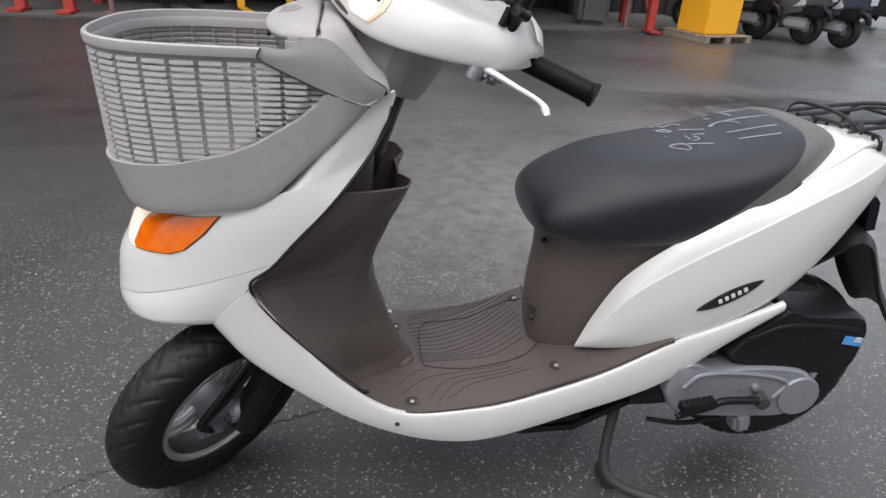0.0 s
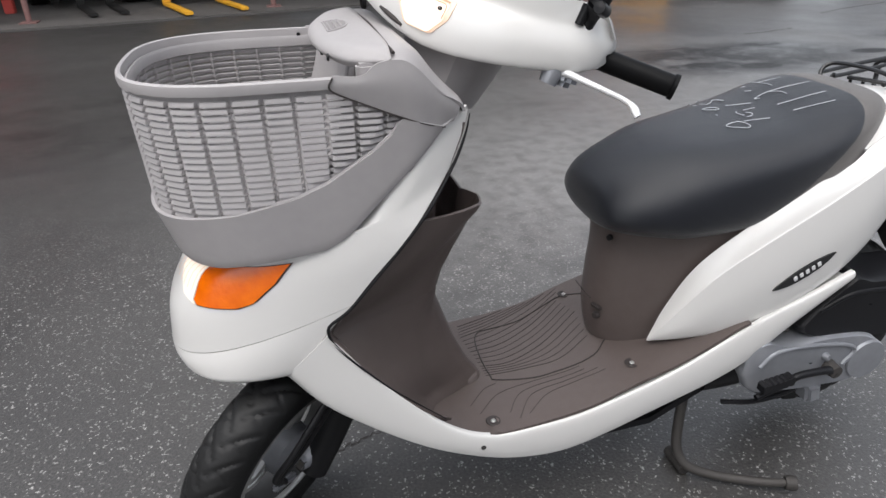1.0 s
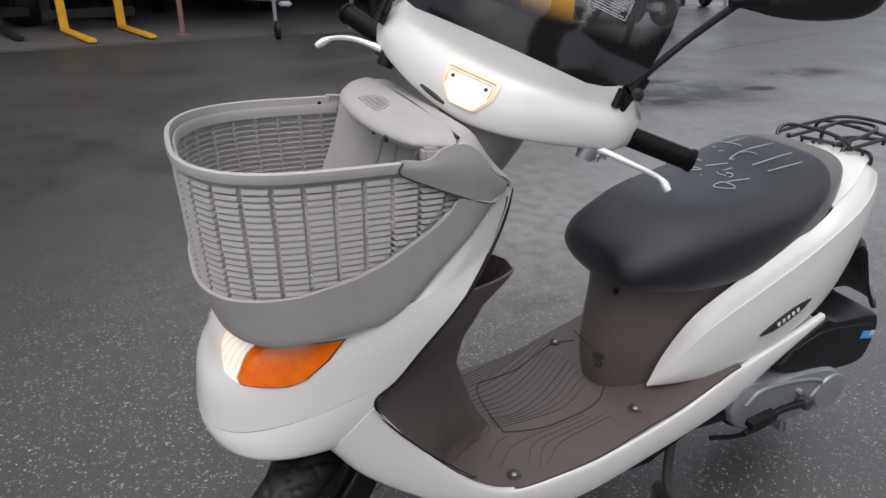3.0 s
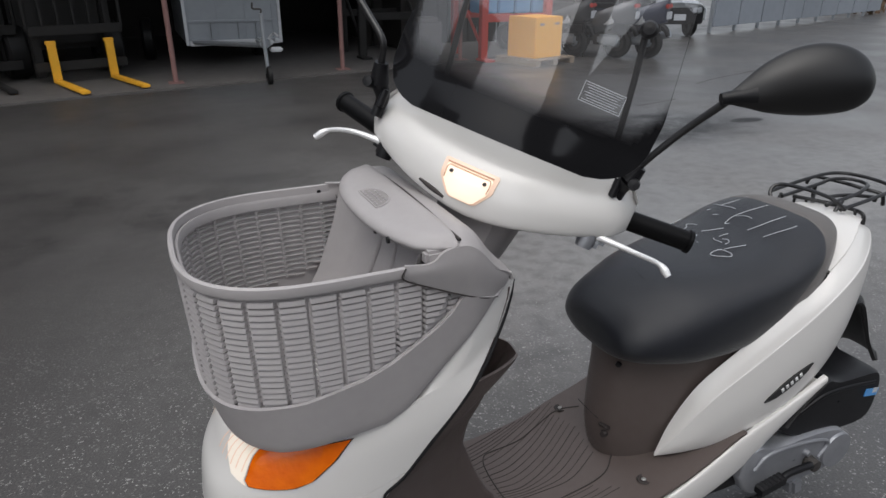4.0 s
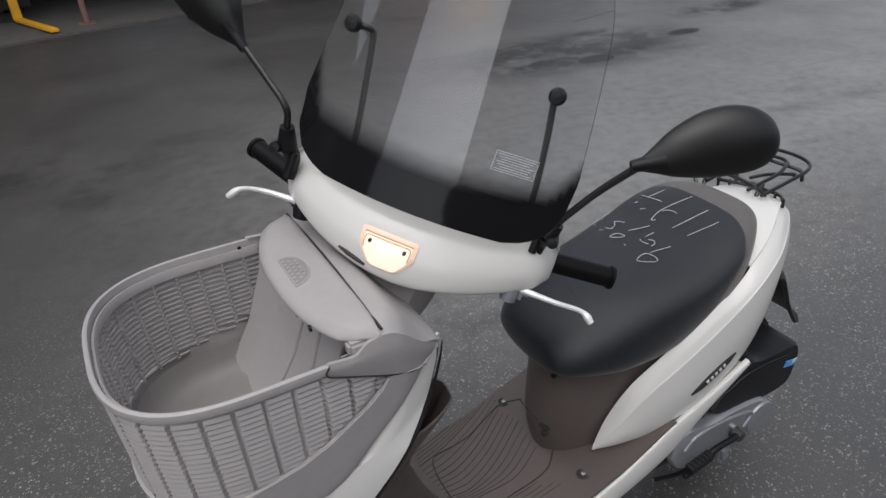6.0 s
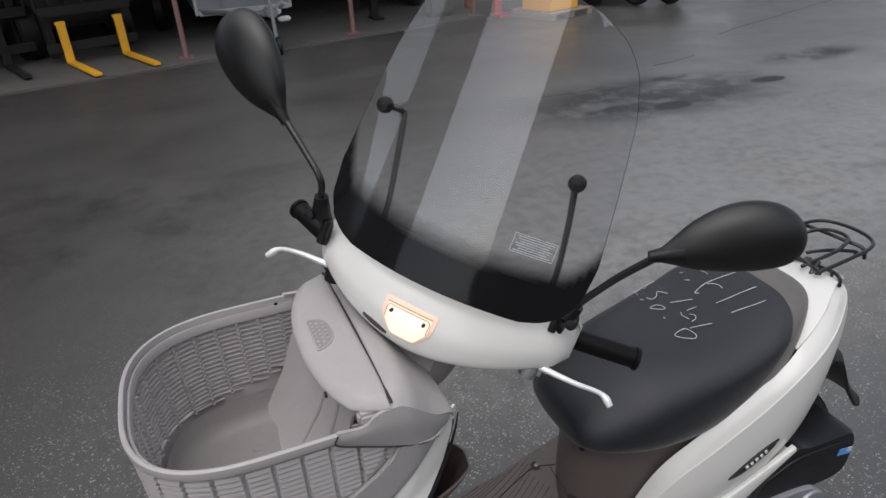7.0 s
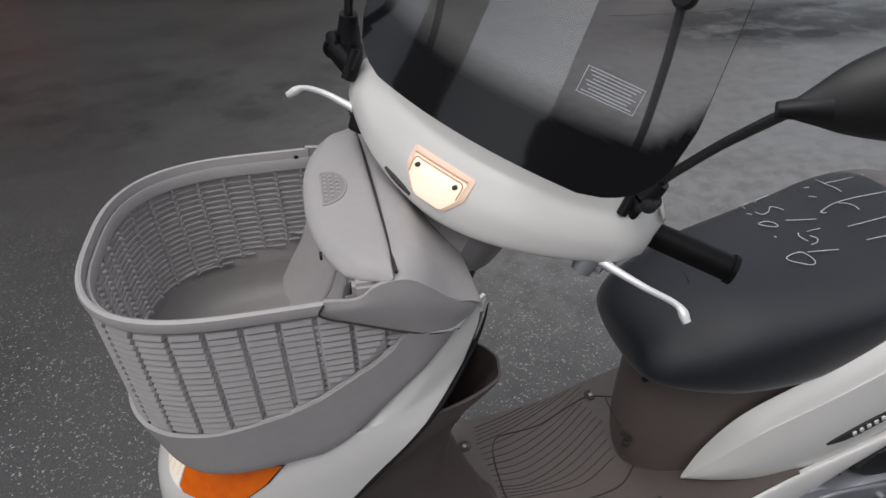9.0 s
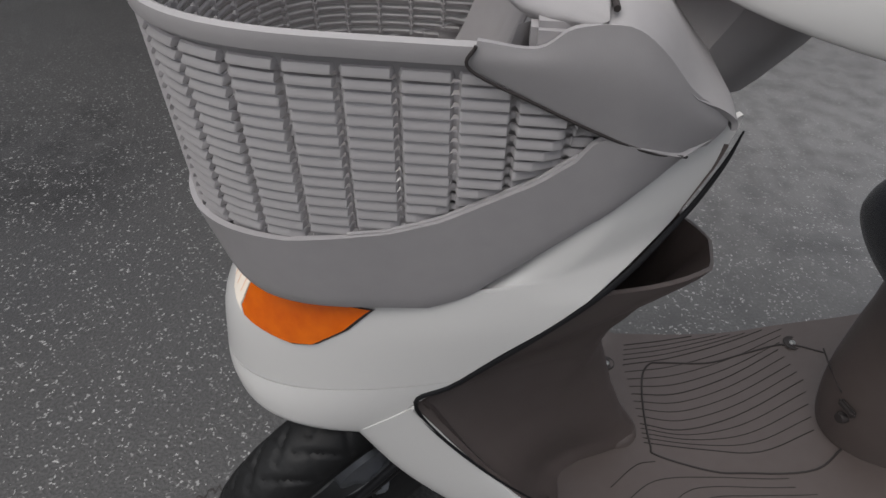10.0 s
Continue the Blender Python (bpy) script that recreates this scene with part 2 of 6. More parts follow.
RED = mat("red_painted_steel", (0.42, 0.045, 0.035), 0.55, grain=0.2, stain=0.3, scale=10)
POLE = mat("rusty_pink_pole", (0.24, 0.13, 0.12), 0.7, grain=0.3, stain=0.5, scale=10)
SILVER = mat("galvanised_sheet", (0.32, 0.345, 0.37), 0.45, metal=0.5, grain=0.15, stain=0.3, scale=8)
PALEMETAL = mat("bright_galvanised_metal", (0.60, 0.62, 0.64), 0.4, metal=0.4, grain=0.2, stain=0.3, scale=12)
WOOD = mat("pallet_wood", (0.30, 0.24, 0.18), 0.85, grain=0.4, stain=0.4, scale=20)
FENCE = mat("pale_grey_sheet_fence", (0.21, 0.235, 0.27), 0.6, grain=0.15, stain=0.35, scale=5)
CRATE = mat("blue_crate", (0.10, 0.26, 0.48), 0.6, grain=0.1, scale=10)
CARPAINT = mat("silver_car_paint", (0.42, 0.45, 0.47), 0.25, metal=0.5, coat=0.8)


# ---- building helpers ----
def catmull(points, n):
    """n points along a smooth curve through the given ones."""
    p = np.array(points, float)
    k = len(p)
    if k == 2:
        u = np.linspace(0, 1, n)[:, None]
        return p[0] * (1 - u) + p[1] * u
    q = np.vstack([2 * p[0] - p[1], p, 2 * p[-1] - p[-2]])
    out = []
    for u in np.linspace(0, k - 1, n):
        i = min(int(u), k - 2)
        f = u - i
        a, b, c, d = q[i], q[i + 1], q[i + 2], q[i + 3]
        out.append(0.5 * (2 * b + (c - a) * f + (2 * a - 5 * b + 4 * c - d) * f * f + (3 * b - a - 3 * c + d) * f ** 3))
    return np.array(out)


def net(rows, nu, nv):
    """A smooth grid through a coarse net of control points."""
    fine = [catmull(r, nu) for r in rows]
    cols = [catmull([r[i] for r in fine], nv) for i in range(nu)]
    return [[cols[i][j] for i in range(nu)] for j in range(nv)]


def grid_mesh(grid, wrap=False, caps=False):
    bm = bmesh.new()
    vs = [[bm.verts.new(p) for p in row] for row in grid]
    n = len(vs[0])
    for a, b in zip(vs, vs[1:]):
        for i in range(n if wrap else n - 1):
            j = (i + 1) % n
            bm.faces.new((a[i], a[j], b[j], b[i]))
    if caps:
        bm.faces.new(vs[0][::-1])
        bm.faces.new(vs[-1])
    bmesh.ops.remove_doubles(bm, verts=bm.verts, dist=1e-5)
    bmesh.ops.recalc_face_normals(bm, faces=bm.faces)
    return bm


def outward(bm):
    """Turns the faces of an open shell away from its middle."""
    mid = sum((v.co for v in bm.verts), Vector()) / len(bm.verts)
    if sum(f.normal.dot(f.calc_center_median() - mid) * f.calc_area() for f in bm.faces) < 0:
        bmesh.ops.reverse_faces(bm, faces=bm.faces)
    return bm


def tube(points, r, n=10, samples=None, ends=True):
    """A round rod along a smooth curve; r is a number or a list of radii along it."""
    p = catmull(points, samples or max(2, (len(points) - 1) * 7 + 1)) if len(points) > 2 or samples else np.array(points, float)
    radii = [r] * len(p) if isinstance(r, (int, float)) else np.interp(np.linspace(0, 1, len(p)), np.linspace(0, 1, len(r)), r)
    grid = []
    ref = None
    for i in range(len(p)):
        d = Vector(p[min(i + 1, len(p) - 1)] - p[max(i - 1, 0)]).normalized()
        if ref is None:
            ref = d.orthogonal().normalized()
        ref = (ref - d * ref.dot(d)).normalized()
        side = d.cross(ref)
        grid.append([Vector(p[i]) + (ref * math.cos(a) + side * math.sin(a)) * radii[i] for a in np.linspace(0, 2 * math.pi, n, endpoint=False)])
    return grid_mesh(grid, True, ends)


def sweep(path, profile, ups, closed=True):
    """A profile of (outward, up) carried along a path; ups gives the outward direction at each point."""
    grid = [[Vector(p) + Vector(o) * a + Vector((0, 0, 1)) * b for a, b in profile] for p, o in zip(path, ups)]
    return grid_mesh(grid, closed, closed)


def box(size, at=(0, 0, 0), bevel=0.0, turn=None):
    bm = bmesh.new()
    bmesh.ops.create_cube(bm, size=1)
    bmesh.ops.scale(bm, vec=size, verts=bm.verts)
    if bevel:
        bmesh.ops.bevel(bm, geom=bm.edges[:], offset=bevel, segments=2, affect="EDGES")
    if turn is not None:
        bmesh.ops.transform(bm, matrix=turn, verts=bm.verts)
    bmesh.ops.translate(bm, vec=at, verts=bm.verts)
    return bm


def lathe(profile, n=48, axis="Y"):
    """Turns a profile of (radius, along) about an axis."""
    grid = []
    for rad, along in profile:
        ring = []
        for a in np.linspace(0, 2 * math.pi, n, endpoint=False):
            c, s = rad * math.cos(a), rad * math.sin(a)
            ring.append({"Y": (c, along, s), "Z": (c, s, along), "X": (along, c, s)}[axis])
        grid.append(ring)
    return grid_mesh(grid, True)


def joined(*meshes):
    out = bmesh.new()
    for bm in meshes:
        me = bpy.data.meshes.new("piece")
        bm.to_mesh(me)
        out.from_mesh(me)
        bpy.data.meshes.remove(me)
        bm.free()
    return out


def moved(bm, m):
    bmesh.ops.transform(bm, matrix=m, verts=bm.verts)
    return bm


def mirrored(bm):
    out = bm.copy()
    bmesh.ops.scale(out, vec=(1, -1, 1), verts=out.verts)
    bmesh.ops.reverse_faces(out, faces=out.faces)
    return out


def part(name, bm, material, parent=None, label="", smooth=True, thick=0.0, offset=-1.0, angle=40):
    me = bpy.data.meshes.new(name)
    bm.to_mesh(me)
    bm.free()
    me.materials.append(material)
    if smooth:
        me.shade_smooth()
        me.set_sharp_from_angle(angle=radians(angle))
    ob = new(name, me)
    if parent:
        ob.parent = parent
    if label:
        tagged(ob, label)
    if thick:
        s = ob.modifiers.new("thickness", "SOLIDIFY")
        s.thickness, s.offset = thick, offset
        crisp = ob.modifiers.new("crisp_edges", "EDGE_SPLIT")
        crisp.split_angle = radians(42)
    return ob


def thing(name, label, category, at=(0, 0, 0), group="", m=None):
    ob = new(name)
    ob.empty_display_size = 0.1
    ob.matrix_world = m if m is not None else Matrix.Translation(at)
    return tagged(ob, label, category, group)


def cur(table, v):
    """Looks a value up in pairs of (argument, value)."""
    xs, ys = zip(*table)
    return float(np.interp(v, xs, ys))


# ---- ground ----
ground_mesh = bmesh.new()
for a, b, c, d in ((-250, -250, 250, 250),):
    ground_mesh.faces.new([ground_mesh.verts.new(p) for p in ((a, b, 0), (c, b, 0), (c, d, 0), (a, d, 0))])
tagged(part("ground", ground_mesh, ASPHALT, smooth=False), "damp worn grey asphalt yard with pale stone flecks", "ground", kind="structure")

# ---- the scooter: body ----
scooter = thing("scooter", "white step-through scooter with grey basket on its centre stand", "scooter", (0.5, 0, 0))
SHIFT = Matrix.Translation((-0.5, 0, 0))


def body(name, bm, material, parent=None, label="", **more):
    return part(name, moved(bm, SHIFT) if parent is None or parent is scooter else moved(bm, SHIFT), material, parent or scooter, label, **more)


def both(bm):
    return joined(mirrored(bm), bm)


def power(c, n):
    return math.copysign(abs(c) ** (2 / n), c)


def u_ring(xf, xb, w, zf, zb, n=2.6, count=41):
    """A U-shaped level, round in front and open behind; its height runs from zf in front to zb behind."""
    out = []
    for a in np.linspace(-math.pi / 2, math.pi / 2, count):
        x = xb - (xb - xf) * abs(math.cos(a)) ** (2 / n)
        t = (x - xf) / (xb - xf)
        out.append((x, w * power(math.sin(a), n), zf + (zb - zf) * t))
    return out


def u_surface(levels, n=2.6, fine=36, count=61):
    """A surface through levels; a level may end with a squareness of its own."""
    return outward(grid_mesh(net([u_ring(*lv[:5], n=lv[5] if len(lv) > 5 else n, count=count) for lv in levels], count, fine)))


def taper(x):
    """How the upper front draws in towards the steering head."""
    return cur([(0.165, 1.0), (0.19, 0.955), (0.207, 0.905), (0.224, 0.86), (0.24, 0.81), (0.25, 0.775)], x)


# levels: front x, rear x, half width, front z, rear z
cover_levels = [(-0.2035, 0.068, 0.1752, 0.470, 0.561), (-0.196, 0.10, 0.1765, 0.528, 0.600), (-0.178, 0.138, 0.1775, 0.565, 0.642, 2.75),
                (-0.153, 0.166, 0.1760, 0.605, 0.676, 2.8), (-0.09, 0.187, 0.1740, 0.627, 0.702, 3.6), (0.06, 0.218, 0.1730, 0.660, 0.744, 7),
                (0.115, 0.240, 0.1715, 0.725, 0.790, 7), (0.150, 0.2485, 0.170, 0.785, 0.814, 7), (0.200, 0.248, 0.1705, 0.805, 0.822, 7)]
cover_grid = np.array(net([u_ring(*lv[:5], n=lv[5] if len(lv) > 5 else 2.6, count=61) for lv in cover_levels], 61, 36))
for ring in cover_grid:
    for q in ring:
        q[1] *= taper(q[0])
body("front_cover", outward(grid_mesh(cover_grid)), WHITE, label="glossy white front cover", thick=0.004)
body("lower_nose", u_surface([
    (-0.2037, 0.0665, 0.1751, 0.4687, 0.5597), (-0.2032, 0.030, 0.1740, 0.458, 0.520), (-0.2000, 0.002, 0.1720, 0.449, 0.485),
    (-0.1925, -0.028, 0.1660, 0.441, 0.452), (-0.172, -0.036, 0.150, 0.435, 0.446), (-0.12, -0.038, 0.11, 0.433, 0.446)], fine=24), WHITE, label="white lower nose panel", thick=0.004)

upper_edge = [(0.028, 0.515), (0.102, 0.413), (0.204, 0.305), (0.285, 0.262), (0.38, 0.262), (0.469, 0.275), (0.621, 0.325), (0.755, 0.392), (0.87, 0.440), (0.955, 0.478)]
lower_edge = [(-0.041, 0.446), (0.025, 0.365), (0.156, 0.269), (0.268, 0.212), (0.36, 0.187), (0.45, 0.190), (0.589, 0.235), (0.749, 0.296), (0.850, 0.376), (0.958, 0.457)]


def front_y(t):
    """Half width of the strip where it grows out of the nose."""
    return cur([(0, 0.175), (0.6, 0.173), (0.9, 0.166), (1.0, 0.150), (1.03, 0.138)], t)


def strip_row(t, y, dip=0.0):
    return [(ux + (lx - ux) * t, -(front_y(t) if i == 0 else (y + front_y(t)) / 2 if i == 1 else y), uz + (lz - uz) * t - dip) for i, ((ux, uz), (lx, lz)) in enumerate(zip(upper_edge, lower_edge))]


for side in (1, -1):
    bm = grid_mesh(net([strip_row(0.0, 0.168), strip_row(0.02, 0.1775), strip_row(0.4, 0.1795), strip_row(0.8, 0.176), strip_row(0.97, 0.167), strip_row(1.03, 0.12)], 80, 26))
    body("lower_side_panel", bm if side == 1 else mirrored(bm), WHITE, label="white lower side panel", thick=0.004)

row_b = [(0.6045, 0.105, 0.347), (0.660, 0.132, 0.360), (0.730, 0.156, 0.380), (0.815, 0.170, 0.418), (0.925, 0.168, 0.476), (1.02, 0.148, 0.546), (1.11, 0.108, 0.610), (1.18, 0.058, 0.650), (1.212, 0.0, 0.660)]
row_c = [(0.6055, 0.107, 0.351), (0.637, 0.130, 0.415), (0.685, 0.155, 0.494), (0.765, 0.172, 0.562), (0.87, 0.174, 0.622), (0.97, 0.160, 0.668), (1.07, 0.127, 0.693), (1.17, 0.066, 0.706), (1.225, 0.0, 0.698)]
row_t = [(0.6065, 0.102, 0.352), (0.632, 0.105, 0.420), (0.668, 0.124, 0.506), (0.738, 0.146, 0.582), (0.84, 0.150, 0.646), (0.94, 0.136, 0.688), (1.02, 0.116, 0.717), (1.10, 0.076, 0.736), (1.145, 0.0, 0.744)]


def drifted(bm):
    """The tail stands a little off the line of the nose."""
    for v in bm.verts:
        k = min(1.0, max(0.0, (v.co.x - 0.95) / 0.22))
        v.co.y += 0.012 * k * k * (3 - 2 * k)
    return bm


def blend(a, b, t, out=0.0):
    return [tuple(p[i] * (1 - t) + q[i] * t + (out if i == 1 and 0 < k < 8 else 0) for i in range(3)) for k, (p, q) in enumerate(zip(a, b))]


rear_rows = [blend(row_b, row_b, 0, -0.02), row_b, blend(row_b, row_c, 0.5, 0.008), blend(row_b, row_c, 0.95, 0.002), blend(row_c, row_t, 0.06, 0.0005), blend(row_c, row_t, 0.55, 0.004), row_t]
for side in (1, -1):
    rear_grid = net([[(x, -y, z) for x, y, z in r] for r in rear_rows], 70, 30)
    for j, line in enumerate(rear_grid):
        for q in line:
            q[2] -= 0.011 * max(0.0, (j / 29 - 0.74) / 0.26) * math.exp(-((q[0] - 0.905) / 0.040) ** 4)
    rear_points = np.array(rear_grid).reshape(-1, 3)
    bm = grid_mesh(rear_grid)
    cover = body("rear_side_cover", drifted(bm if side == 1 else mirrored(bm)), WHITE, label="glossy white rear side cover", thick=0.004)
    # dark leaf-shaped badge on the side
    def skin(x, z):
        """The side cover's half width at a place in the side view."""
        near = np.argsort((rear_points[:, 0] - x) ** 2 + (rear_points[:, 2] - z) ** 2)[:4]
        return float(-rear_points[near, 1].mean())

    outline = []
    leaf = [(t, 0.012 * math.sin(math.pi * t) ** 0.8) for t in np.linspace(0, 1, 15)]
    rim = [(t, h) for t, h in leaf] + [(t, -h) for t, h in leaf[-2:0:-1]]
    bm = bmesh.new()
    for depth in (0.0, 0.004):
        outline.append([bm.verts.new((0.785 + 0.112 * t - 0.3 * h, -(skin(0.785 + 0.112 * t - 0.3 * h, 0.467 + 0.060 * t + h) - 0.001 + depth) * side, 0.467 + 0.060 * t + h)) for t, h in rim])
    k = len(rim)
    for i in range(k):
        bm.faces.new((outline[0][i], outline[0][(i + 1) % k], outline[1][(i + 1) % k], outline[1][i]))
    bm.faces.new(outline[1])
    bmesh.ops.recalc_face_normals(bm, faces=bm.faces)
    badge = body("badge", bm, GLOSS, cover, "dark leaf-shaped badge")
    bars = bmesh.new()
    marks = []
    for i in range(5):
        marks.append(box((0.007, 0.002, 0.009), (0.823 + i * 0.0105, -(skin(0.823 + i * 0.0105, 0.4875 + i * 0.0056) + 0.0035) * side, 0.4875 + i * 0.0056), 0.0008, pose(0, 0, 0, 0, -28, 0)))
    body("lettering", joined(*marks), CHROME, cover, "pale raised bars on the badge")

# tail top between the side covers
body("tail_top", drifted(outward(grid_mesh(net([[(0.95, y, 0.690) for y in (-0.132, -0.06, 0, 0.06, 0.132)], [(1.03, -0.112, 0.722), (1.03, -0.06, 0.728), (1.03, 0, 0.730), (1.03, 0.06, 0.728), (1.03, 0.112, 0.722)],
     [(1.11, -0.074, 0.738), (1.115, -0.04, 0.741), (1.115, 0, 0.743), (1.115, 0.04, 0.741), (1.11, 0.074, 0.738)], [(1.17, -0.045, 0.730), (1.175, -0.022, 0.732), (1.18, 0, 0.733), (1.175, 0.022, 0.732), (1.17, 0.045, 0.730)],
     [(1.205, -0.03, 0.715), (1.21, -0.015, 0.716), (1.21, 0, 0.716), (1.21, 0.015, 0.716), (1.205, 0.03, 0.715)]], 24, 24)))), WHITE, label="white tail cover", thick=0.006)

# brown column under the seat
body("under_seat_cover", u_surface([(0.556, 0.80, 0.100, 0.275, 0.30), (0.536, 0.80, 0.108, 0.33, 0.34), (0.527, 0.82, 0.117, 0.39, 0.39), (0.529, 0.84, 0.127, 0.45, 0.45),
     (0.534, 0.86, 0.136, 0.51, 0.51), (0.531, 0.86, 0.142, 0.555, 0.555), (0.520, 0.86, 0.144, 0.60, 0.59)], n=2.2), BROWN, label="brown moulded under-seat cover", thick=0.003)

body("seat_lock", moved(lathe([(0.0001, -0.004), (0.006, -0.004), (0.0075, 0.0), (0.0075, 0.006)], 16, "X"), pose(0.534, -0.035, 0.372, 0, 0, 20)), BROWNLINE, label="small dark seat lock")
body("lock_shade", moved(box((0.008, 0.026, 0.010), bevel=0.003), pose(0.533, -0.036, 0.392, 0, 0, 20)), BROWNLINE)
body("cover_seam", tube([(0.5275 + 1.6 * y * y, y, 0.402 - 0.9 * y * y) for y in np.linspace(-0.02, 0.05, 6)], 0.0012, 6), BROWNLINE)
body("cover_screw", moved(lathe([(0.0001, -0.003), (0.005, -0.002), (0.006, 0.003)], 12, "X"), pose(0.532, -0.055, 0.545, 0, 0, 30)), BLACK)

# seat
seat_table = [(0.4985, 0.602, 0.615, 0.014), (0.4995, 0.592, 0.622, 0.040), (0.503, 0.579, 0.632, 0.072), (0.513, 0.565, 0.646, 0.098), (0.54, 0.555, 0.667, 0.122), (0.59, 0.547, 0.690, 0.141), (0.65, 0.543, 0.705, 0.154),
              (0.75, 0.553, 0.716, 0.162), (0.85, 0.596, 0.730, 0.166), (0.93, 0.630, 0.750, 0.160), (1, 0.660, 0.763, 0.133), (1.055, 0.676, 0.755, 0.094), (1.088, 0.684, 0.728, 0.044), (1.093, 0.695, 0.715, 0.013)]


def seat_middle(x):
    return float(np.interp(x, (0.60, 0.75, 0.85, 0.93, 1.0, 1.06, 1.105), (0, 0.006, 0.014, 0.024, 0.034, 0.040, 0.044)))


def seat_section(x):
    # rounded at the nose, squarer and flat-topped behind
    k = min(1.0, max(0.0, (x - 0.56) / 0.20))
    k = k * k * (3 - 2 * k)
    return 2.5 + 0.9 * k, 2.0 + 1.6 * k


seat_rows = []
for x, lo, hi, w in seat_table:
    ring = []
    for a in np.linspace(0, 2 * math.pi, 25)[:-1]:
        c, s = math.cos(a), math.sin(a)
        mid = lo + (hi - lo) * 0.42
        wide_n, high_n = seat_section(x)
        ring.append((x, seat_middle(x) + w * power(c, wide_n if s > 0 else 2.5), mid + ((hi - mid) * power(s, high_n) if s > 0 else (mid - lo) * power(s, 1.9 + 1.4 * min(1.0, max(0.0, (x - 0.53) / 0.17))))))
    seat_rows.append(ring)
seat_grid = [[Vector(p) for p in r] for r in zip(*[catmull([r[i] for r in seat_rows], 64) for i in range(24)])]
ring_fine = [catmull([*r, r[0]], 73)[:-1] for r in seat_grid]
seat_bm = grid_mesh(ring_fine, True, True)


def cut(bm, at, normal, keep):
    out = bm.copy()
    bmesh.ops.bisect_plane(out, geom=out.verts[:] + out.edges[:] + out.faces[:], plane_co=at, plane_no=normal, clear_outer=keep < 0, clear_inner=keep > 0)
    edges = [e for e in out.edges if e.is_boundary]
    bmesh.ops.holes_fill(out, edges=edges)
    return out


seat_split = Vector((0.738, 0, 0.573)), Vector((0.192, 0, -0.250))
seat = body("seat", cut(seat_bm, *seat_split, -1), VINYL, label="black grained vinyl seat with chalk marks")
body("seat_rear_band", cut(seat_bm, *seat_split, 1), TAUPE, label="taupe rear edge of the seat", )


def seat_top(x, y):
    lo, hi, w = (float(np.interp(x, [r[0] for r in seat_table], [r[i] for r in seat_table])) for i in (1, 2, 3))
    wide_n, high_n = seat_section(x)
    mid = lo + (hi - lo) * 0.42
    return mid + (hi - mid) * (1 - min(0.98, abs(y - seat_middle(x)) / w) ** wide_n) ** (1 / high_n)


seam_line = catmull([(0.628, 0.110), (0.622, 0.080), (0.614, 0.057), (0.607, 0.024), (0.602, -0.002), (0.598, -0.018)], 40)
body("seat_seam", tube([(x, y, seat_top(x, y) + 0.0002) for x, y in seam_line], 0.0009, 6, samples=40), MATTE, seat, "stitched seam of the seat")
# chalk strokes on the seat: each a list of (x, y) along the seat's top
far_line = [[(0.874, -0.034), (0.903, -0.040), (0.930, -0.046), (0.945, -0.047)],
             [(0.873, 0.005), (0.907, 0.000), (0.961, -0.006)],
             [(0.864, 0.055), (0.877, 0.061), (0.898, 0.065), (0.929, 0.061), (0.977, 0.052)],
             [(0.900, 0.062), (0.909, 0.054), (0.913, 0.042), (0.912, 0.032)],
             [(0.868, 0.059), (0.866, 0.053), (0.871, 0.050)],
             [(0.923, 0.147), (0.921, 0.122), (0.923, 0.101), (0.923, 0.086)],
             [(0.892, 0.134), (0.898, 0.129)],
             [(0.920, 0.124), (0.946, 0.118), (0.985, 0.114)],
             [(0.879, 0.104), (0.886, 0.095)]]
near_line = [[(0.816, 0.162), (0.812, 0.144), (0.823, 0.163), (0.797, 0.159), (0.796, 0.159), (0.783, 0.131)],
             [(0.829, 0.163), (0.841, 0.163), (0.850, 0.163)],
             [(0.785, 0.106), (0.789, 0.093), (0.803, 0.097), (0.813, 0.109), (0.820, 0.102), (0.824, 0.089)],
             [(0.772, 0.110), (0.776, 0.102)],
             [(0.768, 0.072), (0.780, 0.072), (0.788, 0.063), (0.788, 0.051), (0.778, 0.055), (0.768, 0.066), (0.766, 0.071)],
             [(0.808, 0.061), (0.825, 0.053), (0.849, 0.044)],
             [(0.767, 0.030), (0.768, 0.026)],
             [(0.803, 0.023), (0.799, 0.015), (0.802, -0.001)],
             [(0.813, 0.010), (0.818, 0.000), (0.811, -0.009), (0.801, -0.010)],
             [(0.816, 0.021), (0.828, 0.021), (0.838, 0.020)],
             [(0.775, -0.020), (0.764, -0.019), (0.750, -0.024), (0.752, -0.033), (0.762, -0.044), (0.773, -0.052), (0.781, -0.047), (0.782, -0.036), (0.779, -0.023), (0.773, -0.018)],
             [(0.785, -0.024), (0.801, -0.028), (0.827, -0.036)]]
strokes = far_line + near_line
for s in strokes:
    fine_s = catmull(s, 22)
    body("chalk_stroke", tube([(x, y, seat_top(x, y) + 0.0010) for x, y in fine_s], 0.00078, 6, samples=22), CHALK, seat, "pale chalk stroke")

# leg shield with its central column
edge_x = [(0.24, 0.30), (0.262, 0.285), (0.305, 0.204), (0.413, 0.102), (0.515, 0.028), (0.561, 0.068), (0.675, 0.166), (0.742, 0.217), (0.784, 0.2395), (0.812, 0.2475), (0.828, 0.2475)]
mid_x = [(0.24, 0.325), (0.27, 0.312), (0.30, 0.290), (0.356, 0.264), (0.45, 0.232), (0.537, 0.222), (0.60, 0.225), (0.70, 0.225), (0.80, 0.25), (0.84, 0.255)]


